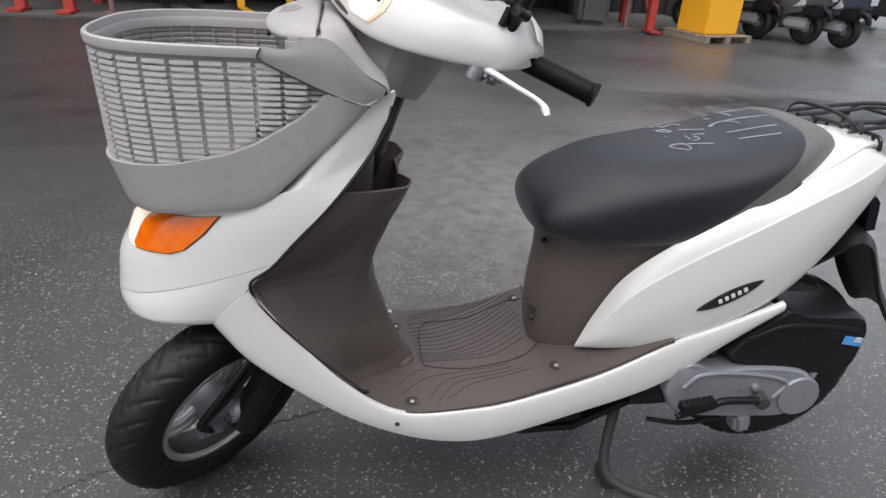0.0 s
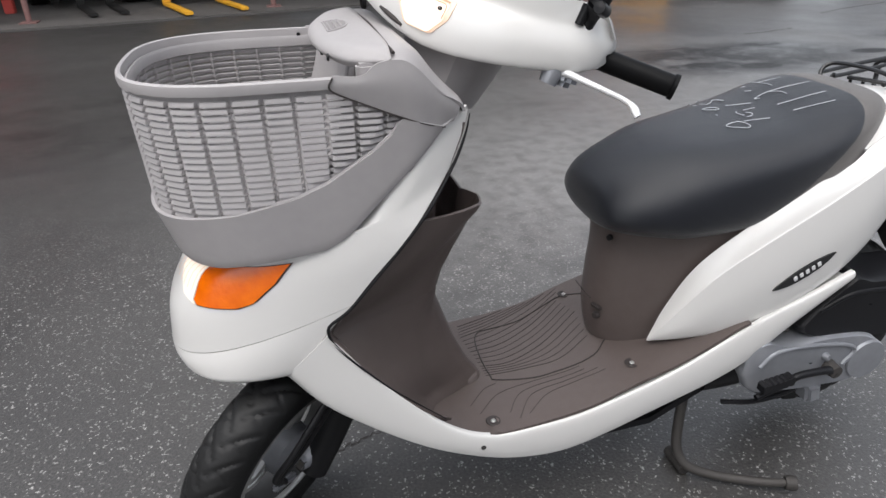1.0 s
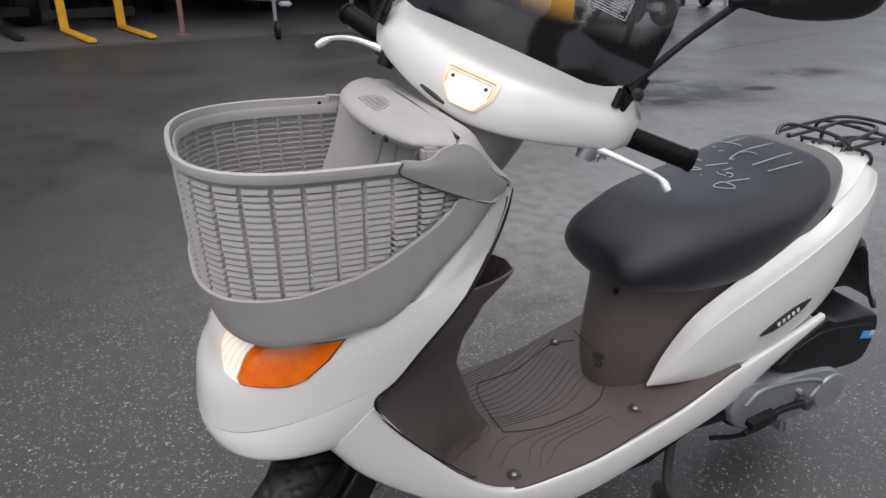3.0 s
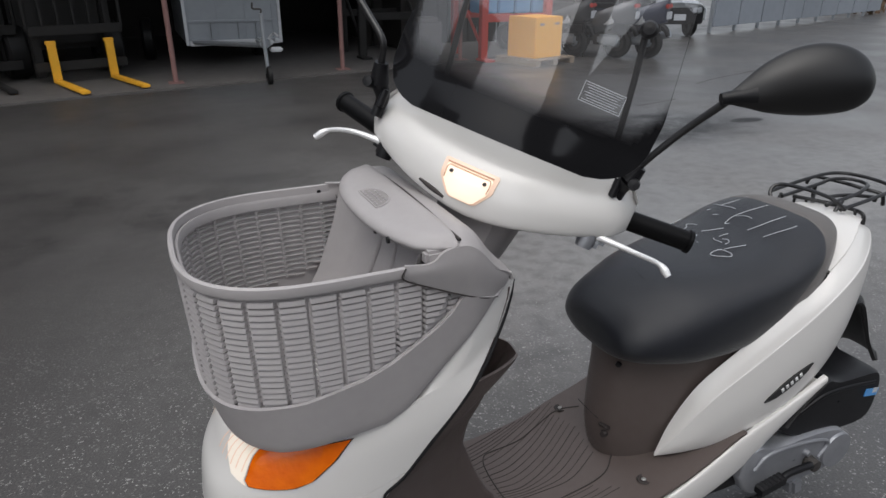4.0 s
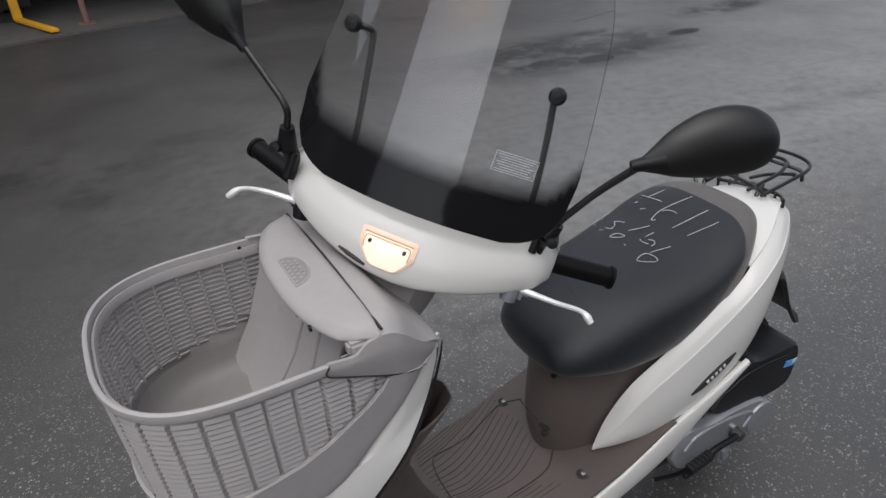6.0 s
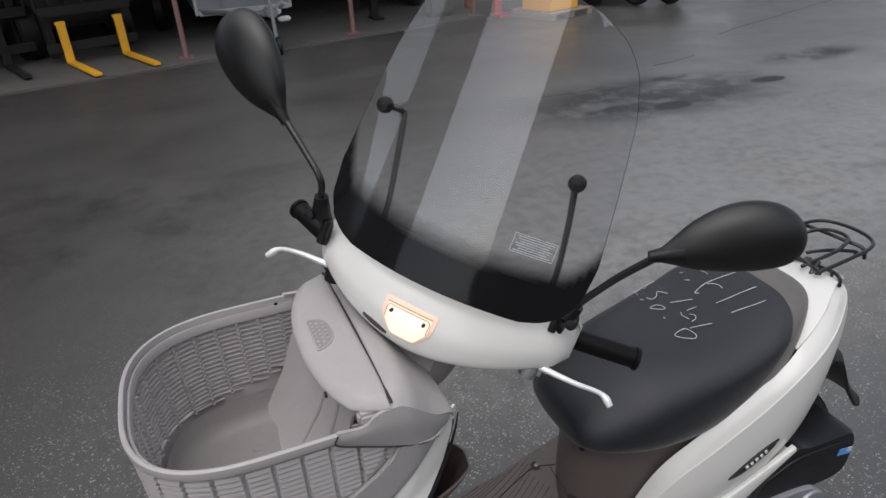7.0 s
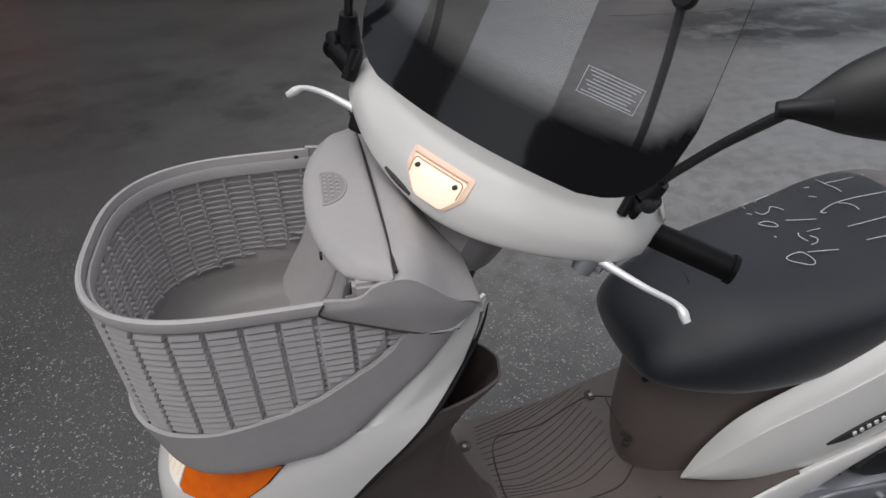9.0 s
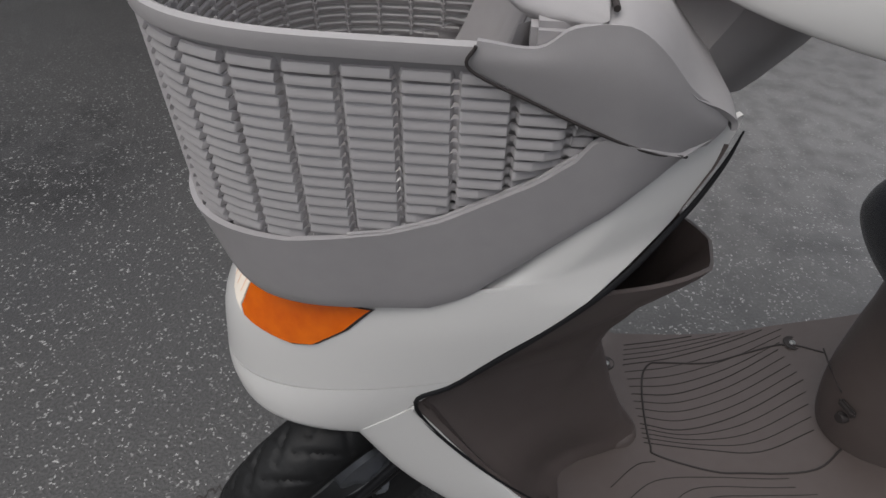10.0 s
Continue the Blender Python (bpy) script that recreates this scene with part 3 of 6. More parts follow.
def shield_x(y, z):
    """The shield's rear face: a shallow pan inside a raised rim, with the column standing out of its middle."""
    a = min(1.0, abs(y) / 0.173)
    foot = cur([(0, 1), (0.1, 0.97), (0.2, 0.82), (0.3, 0.52), (0.4, 0.25), (0.55, 0.05), (0.65, 0)], a)
    chest = cur([(0, 1), (0.30, 0.97), (0.42, 0.86), (0.55, 0.55), (0.72, 0.26), (0.9, 0.07), (1, 0)], a)
    t = max(0.0, min(1.0, (z - 0.27) / 0.22))
    e = cur(edge_x, z)
    pan = e - cur([(0.245, 0.09), (0.27, 0.075), (0.305, 0.042), (0.36, 0.026), (0.413, 0.02), (0.515, 0.012), (0.62, 0.0)], z)
    rim = max(0.0, min(1.0, (a - 0.88) / 0.10)) * max(0.0, min(1.0, (z - 0.258) / 0.045))
    return pan + (cur(mid_x, z) - pan) * (foot * (1 - t) + chest * t) + (e - pan) * rim * rim * (3 - 2 * rim)


body("leg_shield", grid_mesh([[(shield_x(y, z), y * taper(cur(edge_x, z)), z) for y in np.linspace(-0.173, 0.173, 57)] for z in np.linspace(0.245, 0.80, 62)]), BROWN, label="brown moulded leg shield", thick=0.004)
body("column_foot", moved(lathe([(0.0001, 0.010), (0.020, 0.009), (0.026, 0.005), (0.029, -0.004)], 28, "Z"), Matrix.Translation((0.288, -0.004, 0.262))), BROWN, label="rounded foot of the brown column")
# black edging between shield and white cover
for side in (1, -1):
    pts = [(x + 0.003, -0.1755 * taper(x) * side, z) for z, x in edge_x[1:]]
    body("shield_edging", tube(pts[1:-1], [0.0008, 0.0016, 0.0024, 0.0026, 0.0024, 0.0020, 0.0007], 8), BLACK, label="black rubber edging")
# open pocket behind the shield
pocket = []
for z in np.linspace(0.50, 0.675, 16):
    d = cur([(0.50, 0.0), (0.56, 0.022), (0.62, 0.035), (0.675, 0.042)], z)
    pocket.append([(max(shield_x(y, z) - 0.002, 0) + d * (1 - abs(y / 0.163) ** 5) + 0.06 * cur([(0.5, 0), (0.66, 1)], z) * min(1, max(0, abs(y) / 0.163 - 0.25) * 2.2) * (1 - abs(y / 0.163) ** 6), y * taper(cur(edge_x, z)) * 1.02, z - 0.03 * (1 - (y / 0.163) ** 2) * cur([(0.6, 0), (0.675, 0.4)], z)) for y in np.linspace(-0.163, 0.163, 41)])
body("shield_pocket", grid_mesh(pocket), BROWN, label="open brown pocket in the leg shield", thick=0.004)

# floorboard
floor_z = [(0.12, 0.318), (0.16, 0.284), (0.20, 0.262), (0.24, 0.252), (0.30, 0.262), (0.38, 0.268), (0.47, 0.282), (0.56, 0.318), (0.62, 0.335), (0.70, 0.372), (0.76, 0.408)]


def board_z(x, y=0.0):
    xs, zs = zip(*floor_z)
    z = float(np.mean([np.interp(x + d, xs, zs) for d in (-0.03, -0.015, 0, 0.015, 0.03)]))
    return z + 0.006 * max(0, abs(y) - 0.15) / 0.03 * (x < 0.3)


board = body("floorboard", grid_mesh([[(x, y, board_z(x, y)) for y in np.linspace(-0.174, 0.174, 41)] for x in np.linspace(0.145, 0.762, 66)]), BROWN, label="ribbed brown plastic floorboard", thick=0.006)
# sweeping ribs: guide lines, with more laid between them
guides = [[(0.317, 0.150), (0.372, 0.160), (0.452, 0.176), (0.50, 0.184)], [(0.311, 0.111), (0.38, 0.126), (0.472, 0.155), (0.549, 0.178)],
          [(0.317, 0.058), (0.377, 0.060), (0.446, 0.085), (0.53, 0.128)], [(0.322, 0.008), (0.377, 0.0), (0.450, 0.022), (0.545, 0.070)], [(0.323, -0.022), (0.40, -0.030), (0.468, -0.034), (0.535, -0.010)]]
ribs = []
for g, h in zip(guides, guides[1:]):
    for t in (0.0, 0.25, 0.5, 0.75):
        ribs.append(([tuple(np.array(p) * (1 - t) + np.array(q) * t) for p, q in zip(g, h)], 0.0007 if t else 0.0009))
ribs.append((guides[-1], 0.0009))
for line in ([(0.273, -0.089), (0.308, -0.057), (0.334, -0.05)], [(0.283, -0.115), (0.330, -0.078), (0.40, -0.070), (0.49, -0.074)], [(0.333, -0.132), (0.361, -0.095), (0.402, -0.083), (0.494, -0.086)],
             [(0.345, -0.150), (0.385, -0.102), (0.45, -0.095), (0.514, -0.098)], [(0.364, -0.146), (0.411, -0.112), (0.47, -0.106), (0.524, -0.110)]):
    ribs.append((line, 0.0007))
for line, r in ribs:
    fine_l = catmull(line, 16)
    body("tread_rib", tube([(x, y, board_z(x, y) + 0.0002) for x, y in fine_l if abs(y) < 0.172], r, 6, samples=16), BROWNLINE, board)
for outline in ([(0.583, 0.112), (0.54, 0.135), (0.487, 0.129), (0.432, 0.116), (0.37, 0.117), (0.349, 0.113), (0.336, 0.088), (0.330, 0.034), (0.331, -0.025), (0.338, -0.041), (0.405, -0.062), (0.447, -0.064), (0.519, -0.066), (0.556, -0.041)],):
    fine_l = catmull(outline, 70)
    body("hatch_seam", tube([(x, y, board_z(x) + 0.0004) for x, y in fine_l], 0.0015, 6, samples=70), BROWNLINE, board, "dark seam of the floor hatch")
for x, y in ((0.298, -0.141), (0.287, 0.114), (0.567, -0.125), (0.550, 0.136)):
    body("screw_recess", moved(lathe([(0.0005, 0.0006), (0.0095, 0.0008), (0.0120, 0.0018), (0.0135, 0.0005)], 24, "Z"), Matrix.Translation((x, y, board_z(x)))), BROWNLINE, board)
    body("screw", moved(lathe([(0.0001, 0.0016), (0.0018, 0.0016), (0.0021, 0.0028), (0.0038, 0.0024), (0.0046, 0.0014), (0.0048, 0.0004)], 16, "Z"), Matrix.Translation((x, y, board_z(x)))), RIMGREY, board, "bright floor screw")

# ---- front basket ----
rim_z = 0.878


def basket_xf(z):
    return cur([(0.62, -0.140), (0.645, -0.158), (0.71, -0.178), (0.88, -0.188)], z)


def basket_w(z):
    return cur([(0.62, 0.158), (0.645, 0.170), (0.71, 0.1765), (0.88, 0.182)], z)


def basket_ring(z, rear, count=81, push=0.0, zfun=None):
    """Points and outward directions along the U of the basket at height z, from the left rear round the front to the right rear."""
    xf, w, xs = basket_xf(z) - push, basket_w(z) + push, 0.0
    arc = []
    for a in np.linspace(-math.pi / 2, math.pi / 2, 41):
        arc.append((xs - (xs - xf) * abs(math.cos(a)) ** (2 / 2.9), w * power(math.sin(a), 2.9)))
    if rear > xs:
        line = [(rear, -w), *arc, (rear, w)]
    else:
        line = [p for p in arc if p[0] <= rear]
    p = np.array(line)
    d = np.r_[0, np.cumsum(np.linalg.norm(np.diff(p, axis=0), axis=1))]
    u = np.linspace(0, d[-1], count)
    q = np.c_[np.interp(u, d, p[:, 0]), np.interp(u, d, p[:, 1])]
    tang = np.gradient(q, axis=0)
    out = np.c_[-tang[:, 1], tang[:, 0]]
    out /= np.linalg.norm(out, axis=1)[:, None]
    if out[count // 2][0] > 0:
        out = -out
    return [(x, y, zfun(x) if zfun else z) for x, y in q], [(a, b, 0) for a, b in out]


weave_low = [(-0.20, 0.708), (-0.15, 0.711), (-0.067, 0.719), (0.01, 0.735), (0.049, 0.750), (0.112, 0.788), (0.136, 0.809), (0.147, 0.8285), (0.166, 0.8215), (0.204, 0.8085), (0.22, 0.818)]
weave_high = [(-0.2, 0.868), (0.063, 0.868), (0.147, 0.827), (0.22, 0.83)]
band_low = [(-0.20, 0.640), (-0.10, 0.640), (0.04, 0.654), (0.069, 0.669), (0.206, 0.805), (0.24, 0.835)]
basket = body("basket", grid_mesh([[(q[0], (q[1] - math.copysign(0.0008, q[1]) * max(0.0, min(1.0, (q[0] - 0.05) / 0.06))) * taper(q[0]), cur(weave_low, q[0]) * (1 - t) + cur(band_low, q[0]) * t) for q in
    [(basket_ring(0.71 - 0.07 * t, 0.221, 121, push=0.0026)[0][i]) for i in range(121)]] for t in (0.0, 0.12, 0.3, 0.5, 0.7, 0.85, 0.95, 1.0)]), GREY, label="warm grey plastic front basket with woven sides", thick=0.005)
for side in (-1, 1):
    bead = [(x, (basket_w(0.71) + 0.0018 + 0.0018 * min(1.0, max(0.0, (0.08 - x) / 0.05))) * taper(x) * side, cur(weave_low, x) + 0.0004) for x in np.linspace(-0.02, 0.136, 22)]
    body("band_bead", tube(bead, 0.0016, 8, samples=60), GREY, basket)
# bottom lip turned under and the basket's floor
lip = []
for t in (0.0, 0.3, 1.0):
    ring, _ = basket_ring(0.64, 0.13, 121, push=-0.0045 - 0.02 * t)
    lip.append([(x, y, cur(band_low, x) - 0.006 * math.sqrt(t)) for x, y, z in ring])
body("basket_bottom_lip", grid_mesh(lip), GREY, basket)
base = []
for z0, push in ((0.704, -0.0045), (0.692, -0.006), (0.676, -0.009), (0.662, -0.016), (0.654, -0.030), (0.651, -0.06), (0.650, -0.10), (0.650, -0.14)):
    ring, _ = basket_ring(0.70, 0.085, 81, push=push)
    base.append([(x, y, z0 + (0.45 * max(0, x - 0.02) if push > -0.012 else 0.10 * max(0, x + 0.02))) for x, y, z in ring])
# the floor is the same plastic, darkened for the shade inside
body("basket_floor", grid_mesh(base), GREYSHADE, basket, "grey basket floor with shade in its colour")
def ramp_x(y, z):
    """The basket's inner back, a ramp that rises under the lid."""
    a = min(1.0, abs(y) / 0.170)
    return cur([(0.646, -0.005), (0.660, 0.020), (0.69, 0.047), (0.74, 0.076), (0.82, 0.106), (0.89, 0.124)], z) - 0.035 * max(0.0, (a - 0.72) / 0.28) ** 2


body("basket_back", grid_mesh([[(ramp_x(y, z), y, z) for y in np.linspace(-0.170, 0.170, 41)] for z in np.linspace(0.646, 0.89, 30)]), GREY, basket, "grey inner back wall of the basket")
# raised channel on the ramp
for y0, y1 in ((-0.028, -0.040), (0.028, 0.040)):
    body("inner_rib", tube([(ramp_x(0, z) - 0.001, y0 + (y1 - y0) * (0.87 - z) / 0.2, z) for z in np.linspace(0.672, 0.87, 12)], [0.002, 0.0042, 0.0042, 0.0042], 8, samples=24), GREY, basket)
body("channel_foot", tube([(ramp_x(0, 0.674) - 0.001, y, 0.674) for y in np.linspace(-0.040, 0.040, 6)], 0.0032, 8), GREY, basket)
for y in (-0.095, 0.095):
    body("drain_hole", moved(lathe([(0.0001, 0.0006), (0.006, 0.0006), (0.0075, 0.0016), (0.0085, 0.0)], 18, "Z"), Matrix.Translation((-0.03, y, 0.650))), GREYSHADE, basket)

profile = [(0.0048, -0.008), (0.006, -0.001), (0.0052, 0.004), (0.002, 0.0062), (-0.001, 0.005), (-0.002, -0.003), (-0.002, -0.008)]
ring, outs = basket_ring(rim_z, 0.070, 121)
body("basket_rim", sweep(ring, profile, outs), GREY, basket, "rounded grey basket rim")
ring, outs = basket_ring(0.868, 0.080, 121, push=-0.006)
body("basket_collar", sweep(ring, [(0.003, -0.011), (0.003, 0.004), (0.0, 0.005), (-0.002, 0.0), (-0.0015, -0.011)], outs), GREY, basket)

slat_profile = [(0.0029, -0.0030), (0.0030, -0.0010), (0.0006, 0.0025), (-0.0018, 0.0029), (-0.0025, 0.0014), (-0.0002, -0.0032)]
RIB_PITCH = 0.0365


def weave_path(z, rear, count):
    """The basket wall at height z with the distance of each point from the front, scaled as at the rim."""
    ring, outs = basket_ring(z, rear, count)
    d = np.r_[0, np.cumsum([math.dist(a, b) for a, b in zip(ring, ring[1:])])]
    front = int(np.argmin([p[0] + 0.0001 * abs(p[1]) for p in ring]))
    front_d = float(np.interp(0.0, [p[1] for p in ring], d))
    scale = basket_w(0.88) / basket_w(z)
    return ring, outs, (d - front_d) * scale


for i, z in enumerate(np.arange(0.7054, 0.868, 0.0086)):
    low = float(np.interp(z + 0.006, [b for a, b in weave_low[:-3]], [a for a, b in weave_low[:-3]]))
    high = cur([(0.826, 0.148), (0.868, 0.066)], z) if z > 0.826 else 0.2
    rear = min(low, high)
    if rear < -0.12:
        continue
    ring, outs, dist = weave_path(z, rear, 860)
    path, scales = [], []
    for (x, y, zz), o, s in zip(ring, outs, dist):
        f = abs(((s / RIB_PITCH) % 1.0) - 0.5) * 2
        dip = max(0.0, min(1.0, (f - 0.82) / 0.11))
        dip = dip * dip * (3 - 2 * dip)
        scales.append(1 - 0.34 * dip)
        bulge = 0.0002 - 0.0050 * dip
        bulge -= 0.003 * max(0.0, min(1.0, (cur(weave_low, x) + 0.003 - zz) / 0.004)) * (x < 0.05)
        y += o[1] * bulge
        # the ends tuck in behind the band
        if low < high and rear > 0 and x > 0:
            tuck = max(0.0, min(1.0, (x - rear + 0.026) / 0.014))
            y -= math.copysign(tuck * max(0.0, abs(y) - basket_w(0.71) + 0.0035), y)
        path.append((x + o[0] * bulge, y, zz))
    body("slat", grid_mesh([[Vector(p) + Vector(o) * a * k + Vector((0, 0, b * k)) for a, b in slat_profile] for p, o, k in zip(path, outs, scales)], True, True), GREY, basket)
for k in range(-9, 10):
    pts = []
    for z in np.linspace(0.705, 0.872, 14):
        ring, outs, dist = weave_path(z, 0.15, 301)
        if not dist[0] < k * RIB_PITCH < dist[-1]:
            continue
        n = int(np.argmin(abs(dist - k * RIB_PITCH)))
        p, o = ring[n], outs[n]
        if cur(weave_low, p[0]) - 0.003 < z < cur(weave_high, p[0]) + 0.005:
            pts.append((p[0] - o[0] * 0.0046, p[1] - o[1] * 0.0046, z))
    if len(pts) > 1:
        body("upright_rib", tube(pts, 0.0009, 6, samples=len(pts)), GREY, basket)

for side in (-1, 1):
    body("inner_liner", grid_mesh([[(x, 0.170 * side, z) for x in np.linspace(0.088, 0.165, 7)] for z in np.linspace(0.75, 0.875, 7)]), GREY, basket, "grey inner side wall", thick=0.003)
    body("lid_rest", box((0.050, 0.020, 0.020), (0.121, 0.172 * side, 0.886), 0.004), GREY, basket)
# shoulder cowl behind the basket, in one sweep from side to side
shoulder = []
for y in np.linspace(-1, 1, 41):
    a = abs(y)
    drop = 0.0 if a < 0.8 else ((a - 0.8) / 0.2) ** 2
    w = 0.187 * y
    shoulder.append([(x, w * taper(x), z) for x, z in ((0.135, 0.908 - 0.010 * drop), (0.150, 0.913 - 0.014 * drop), (0.172, 0.906 - 0.022 * drop), (0.198, 0.874 - 0.020 * drop), (0.222, 0.848 - 0.008 * drop), (0.237, 0.834 - 0.006 * drop), (0.240, 0.820))])
body("shoulder_cowl", grid_mesh([list(catmull(r, 20)) for r in shoulder]), GREY, label="grey cowl between basket and handlebar", thick=0.004)
for side in (1, -1):
    flank = [[(0.066, 0.1875, 0.886), (0.10, 0.1885, 0.884), (0.120, 0.1885, 0.897), (0.150, 0.187, 0.899), (0.172, 0.187, 0.885), (0.197, 0.1865, 0.858), (0.218, 0.185, 0.842), (0.233, 0.1825, 0.833)],
             [(0.064, 0.1885, 0.876), (0.10, 0.190, 0.872), (0.13, 0.1905, 0.872), (0.155, 0.1895, 0.868), (0.175, 0.188, 0.856), (0.198, 0.187, 0.840), (0.220, 0.185, 0.826), (0.231, 0.1825, 0.821)],
             [(0.064, 0.1865, 0.868), (0.105, 0.185, 0.848), (0.145, 0.183, 0.830), (0.165, 0.182, 0.822), (0.18, 0.1815, 0.816), (0.194, 0.181, 0.811), (0.208, 0.1800, 0.808), (0.223, 0.1790, 0.809)]]
    bm = grid_mesh(net([[(x, -yy * taper(x), z) for x, yy, z in r] for r in flank], 36, 14))
    body("shoulder_flank", bm if side == 1 else mirrored(bm), GREY, label="faceted grey cowl side", thick=0.006)
    body("flank_seam", tube([(0.0655, -0.1900 * side, 0.884), (0.063, -0.1895 * side, 0.869), (0.105, -0.1862 * side, 0.8475), (0.145, -0.1842 * side, 0.8295), (0.180, -0.1830 * taper(0.18) * side, 0.8150), (0.209, -0.1820 * taper(0.209) * side, 0.8045)], 0.0011, 6), BROWNLINE)
    for hx, hz in ((0.078, 0.864), (0.052, 0.874)):
        body("rim_hole", moved(lathe([(0.0001, -0.0002), (0.0030, -0.0002), (0.0034, 0.001)], 12, "Y"), Matrix.Translation((hx, 0.1745 * side if hx > 0.06 else 0.1755 * side, hz))), BLACK, basket)
# lid over the rear of the basket
lid = []
for y in np.linspace(-1, 1, 33):
    a = abs(y)
    front = 0.057 + 0.045 * a ** 2.5 + (0.03 * ((a - 0.85) / 0.15) ** 2 if a > 0.85 else 0)
    w, lo = 0.186 * y, 0.896
    h = math.sqrt(max(0.0, 1 - a ** 7))
    rows_lid = [(front + 0.012, lo - 0.011), (front, lo), (front + 0.010, lo + 0.012), (max(0.10, front + 0.022), 0.914), (0.137, 0.917), (0.137, 0.895)]
    lid.append([(min(x, 0.137), w, 0.899 + (z - 0.899) * (0.25 + 0.75 * h)) for x, z in rows_lid])
body("basket_lid", grid_mesh([list(catmull(r, 24)) for r in lid]), GREY, label="grey lid lip over the basket's rear", angle=50)
body("lid_gap", tube([(0.1405, -0.184, 0.9075), (0.1405, 0, 0.914), (0.1405, 0.184, 0.9075)], 0.0022, 6), BROWNLINE)
# half-moon grip recess with dimples: a raised plate, its shade in the colour
def lid_z(x):
    return cur([(0.067, 0.9075), (0.080, 0.9110), (0.10, 0.914), (0.137, 0.917)], x)


moon = [(0.080, -0.040 + 0.08 * t) for t in np.linspace(0, 1, 9)] + [(0.080 + 0.030 * math.sin(a) ** 0.8, 0.040 * math.cos(a)) for a in np.linspace(0, math.pi, 19)[1:-1]]
bm = bmesh.new()
bm.faces.new([bm.verts.new((x, y, lid_z(x) + 0.0012)) for x, y in moon])
bmesh.ops.triangulate(bm, faces=bm.faces[:])
recess = body("lid_recess", bm, GREYSHADE, label="half-moon grip recess in the lid")
body("recess_edge", tube([(x, y, lid_z(x) + 0.001) for x, y in [*moon, moon[0]]], 0.0013, 6, samples=80), GREY, recess)
for i in range(3):
    for j in range(7 - i):
        x, y = 0.0845 + i * 0.0075, -0.030 + 0.005 * i + j * 0.010
        body("dimple", box((0.0040, 0.0055, 0.0016), (x, y, lid_z(x) + 0.0016), 0.0007), GREY, recess)
for x, y, z in ((0.066, 0.075, 0.893), (0.070, 0.115, 0.893)):
    body("lid_hole", moved(lathe([(0.0001, -0.001), (0.0045, -0.001), (0.005, 0.002)], 14, "X"), Matrix.Translation((x - 0.001, -y, z))), BLACK)

# ---- lamps in the nose ----
def cover_at(angle, level):
    """The front cover's surface at an angle round the nose and a height of its front line."""
    j = float(np.interp(level, cover_grid[:, 30, 2], np.arange(36)))
    i = (angle + 90) / 3
    j0, i0 = min(int(j), 34), min(int(i), 59)
    u, v = i - i0, j - j0
    q = cover_grid
    return (q[j0, i0] * (1 - u) + q[j0, i0 + 1] * u) * (1 - v) + (q[j0 + 1, i0] * (1 - u) + q[j0 + 1, i0 + 1] * u) * v


def nose_patch(edges, levels, push, tilt=0.00045):
    """A lens on the nose; edges gives its first and last angle at each level. It climbs towards the middle."""
    rows = []
    zs = np.linspace(levels[0], levels[-1], 22)
    for z in zs:
        a0, a1 = (float(np.interp(z, levels, [e[k] for e in edges])) for k in (0, 1))
        pts = []
        for a in np.linspace(a0, a1, 30):
            v = z + tilt * (a + 64)
            p = cover_at(a, v)
            n = Vector(cover_at(a + 1.5, v) - cover_at(a - 1.5, v)).cross(Vector(cover_at(a, v + 0.006) - cover_at(a, v - 0.006))).normalized()
            if n.x > 0:
                n = -n
            pts.append(Vector(p) + n * push)
        rows.append(pts)
    return grid_mesh(rows)


nose_levels = (0.540, 0.546, 0.572, 0.602)
for side in (1, -1):
    bm = nose_patch([(-54, -35), (-59.5, -31.5), (-63.5, -30.5), (-65, -30)], nose_levels, 0.0028)
    gasket = nose_patch([(-55.2, -34.5), (-60.4, -31.0), (-64.4, -30.1), (-65.8, -29.6)], (0.5385, 0.546, 0.572, 0.603), 0.0014)
    body("lens_gasket", gasket if side == 1 else mirrored(gasket), BROWNLINE)
    lens = body("indicator_lens", bm if side == 1 else mirrored(bm), AMBER, label="amber front indicator lens")
for side in (1, -1):
    bm = nose_patch([(-33.5, -32), (-30.6, -22), (-29.8, -12), (-29.2, -0.3)], nose_levels, 0.0025)
    lens = body("headlamp_lens", bm if side == 1 else mirrored(bm), HEADGLOW, label="lit headlamp lens under the basket")
    for k in range(6):
        a0 = -28 + k * 4.0
        bm = nose_patch([(a0, a0 + 0.6), (a0, a0 + 0.6)], (0.556, 0.600), 0.0031)
        body("lens_ridge", bm if side == 1 else mirrored(bm), LAMPFRAME, lens)

# ---- steering group: local axes are rearward, to the rider's right, and up the steering axis ----
RAKE, STEER = radians(24), radians(46)
axis_up = Vector((math.sin(RAKE), 0, math.cos(RAKE)))
rearward, right = Vector((math.cos(RAKE), 0, -math.sin(RAKE))), Vector((0, 1, 0))
s_right = right * math.cos(STEER) - rearward * math.sin(STEER)
s_rear = rearward * math.cos(STEER) + right * math.sin(STEER)
STEERED = Matrix(((s_rear.x, s_right.x, axis_up.x, 0.275), (s_rear.y, s_right.y, axis_up.y, 0.0), (s_rear.z, s_right.z, axis_up.z, 0.89), (0, 0, 0, 1)))


def steered(name, bm, material, parent=None, label="", **more):
    return part(name, moved(bm, SHIFT @ STEERED), material, parent or scooter, label, **more)


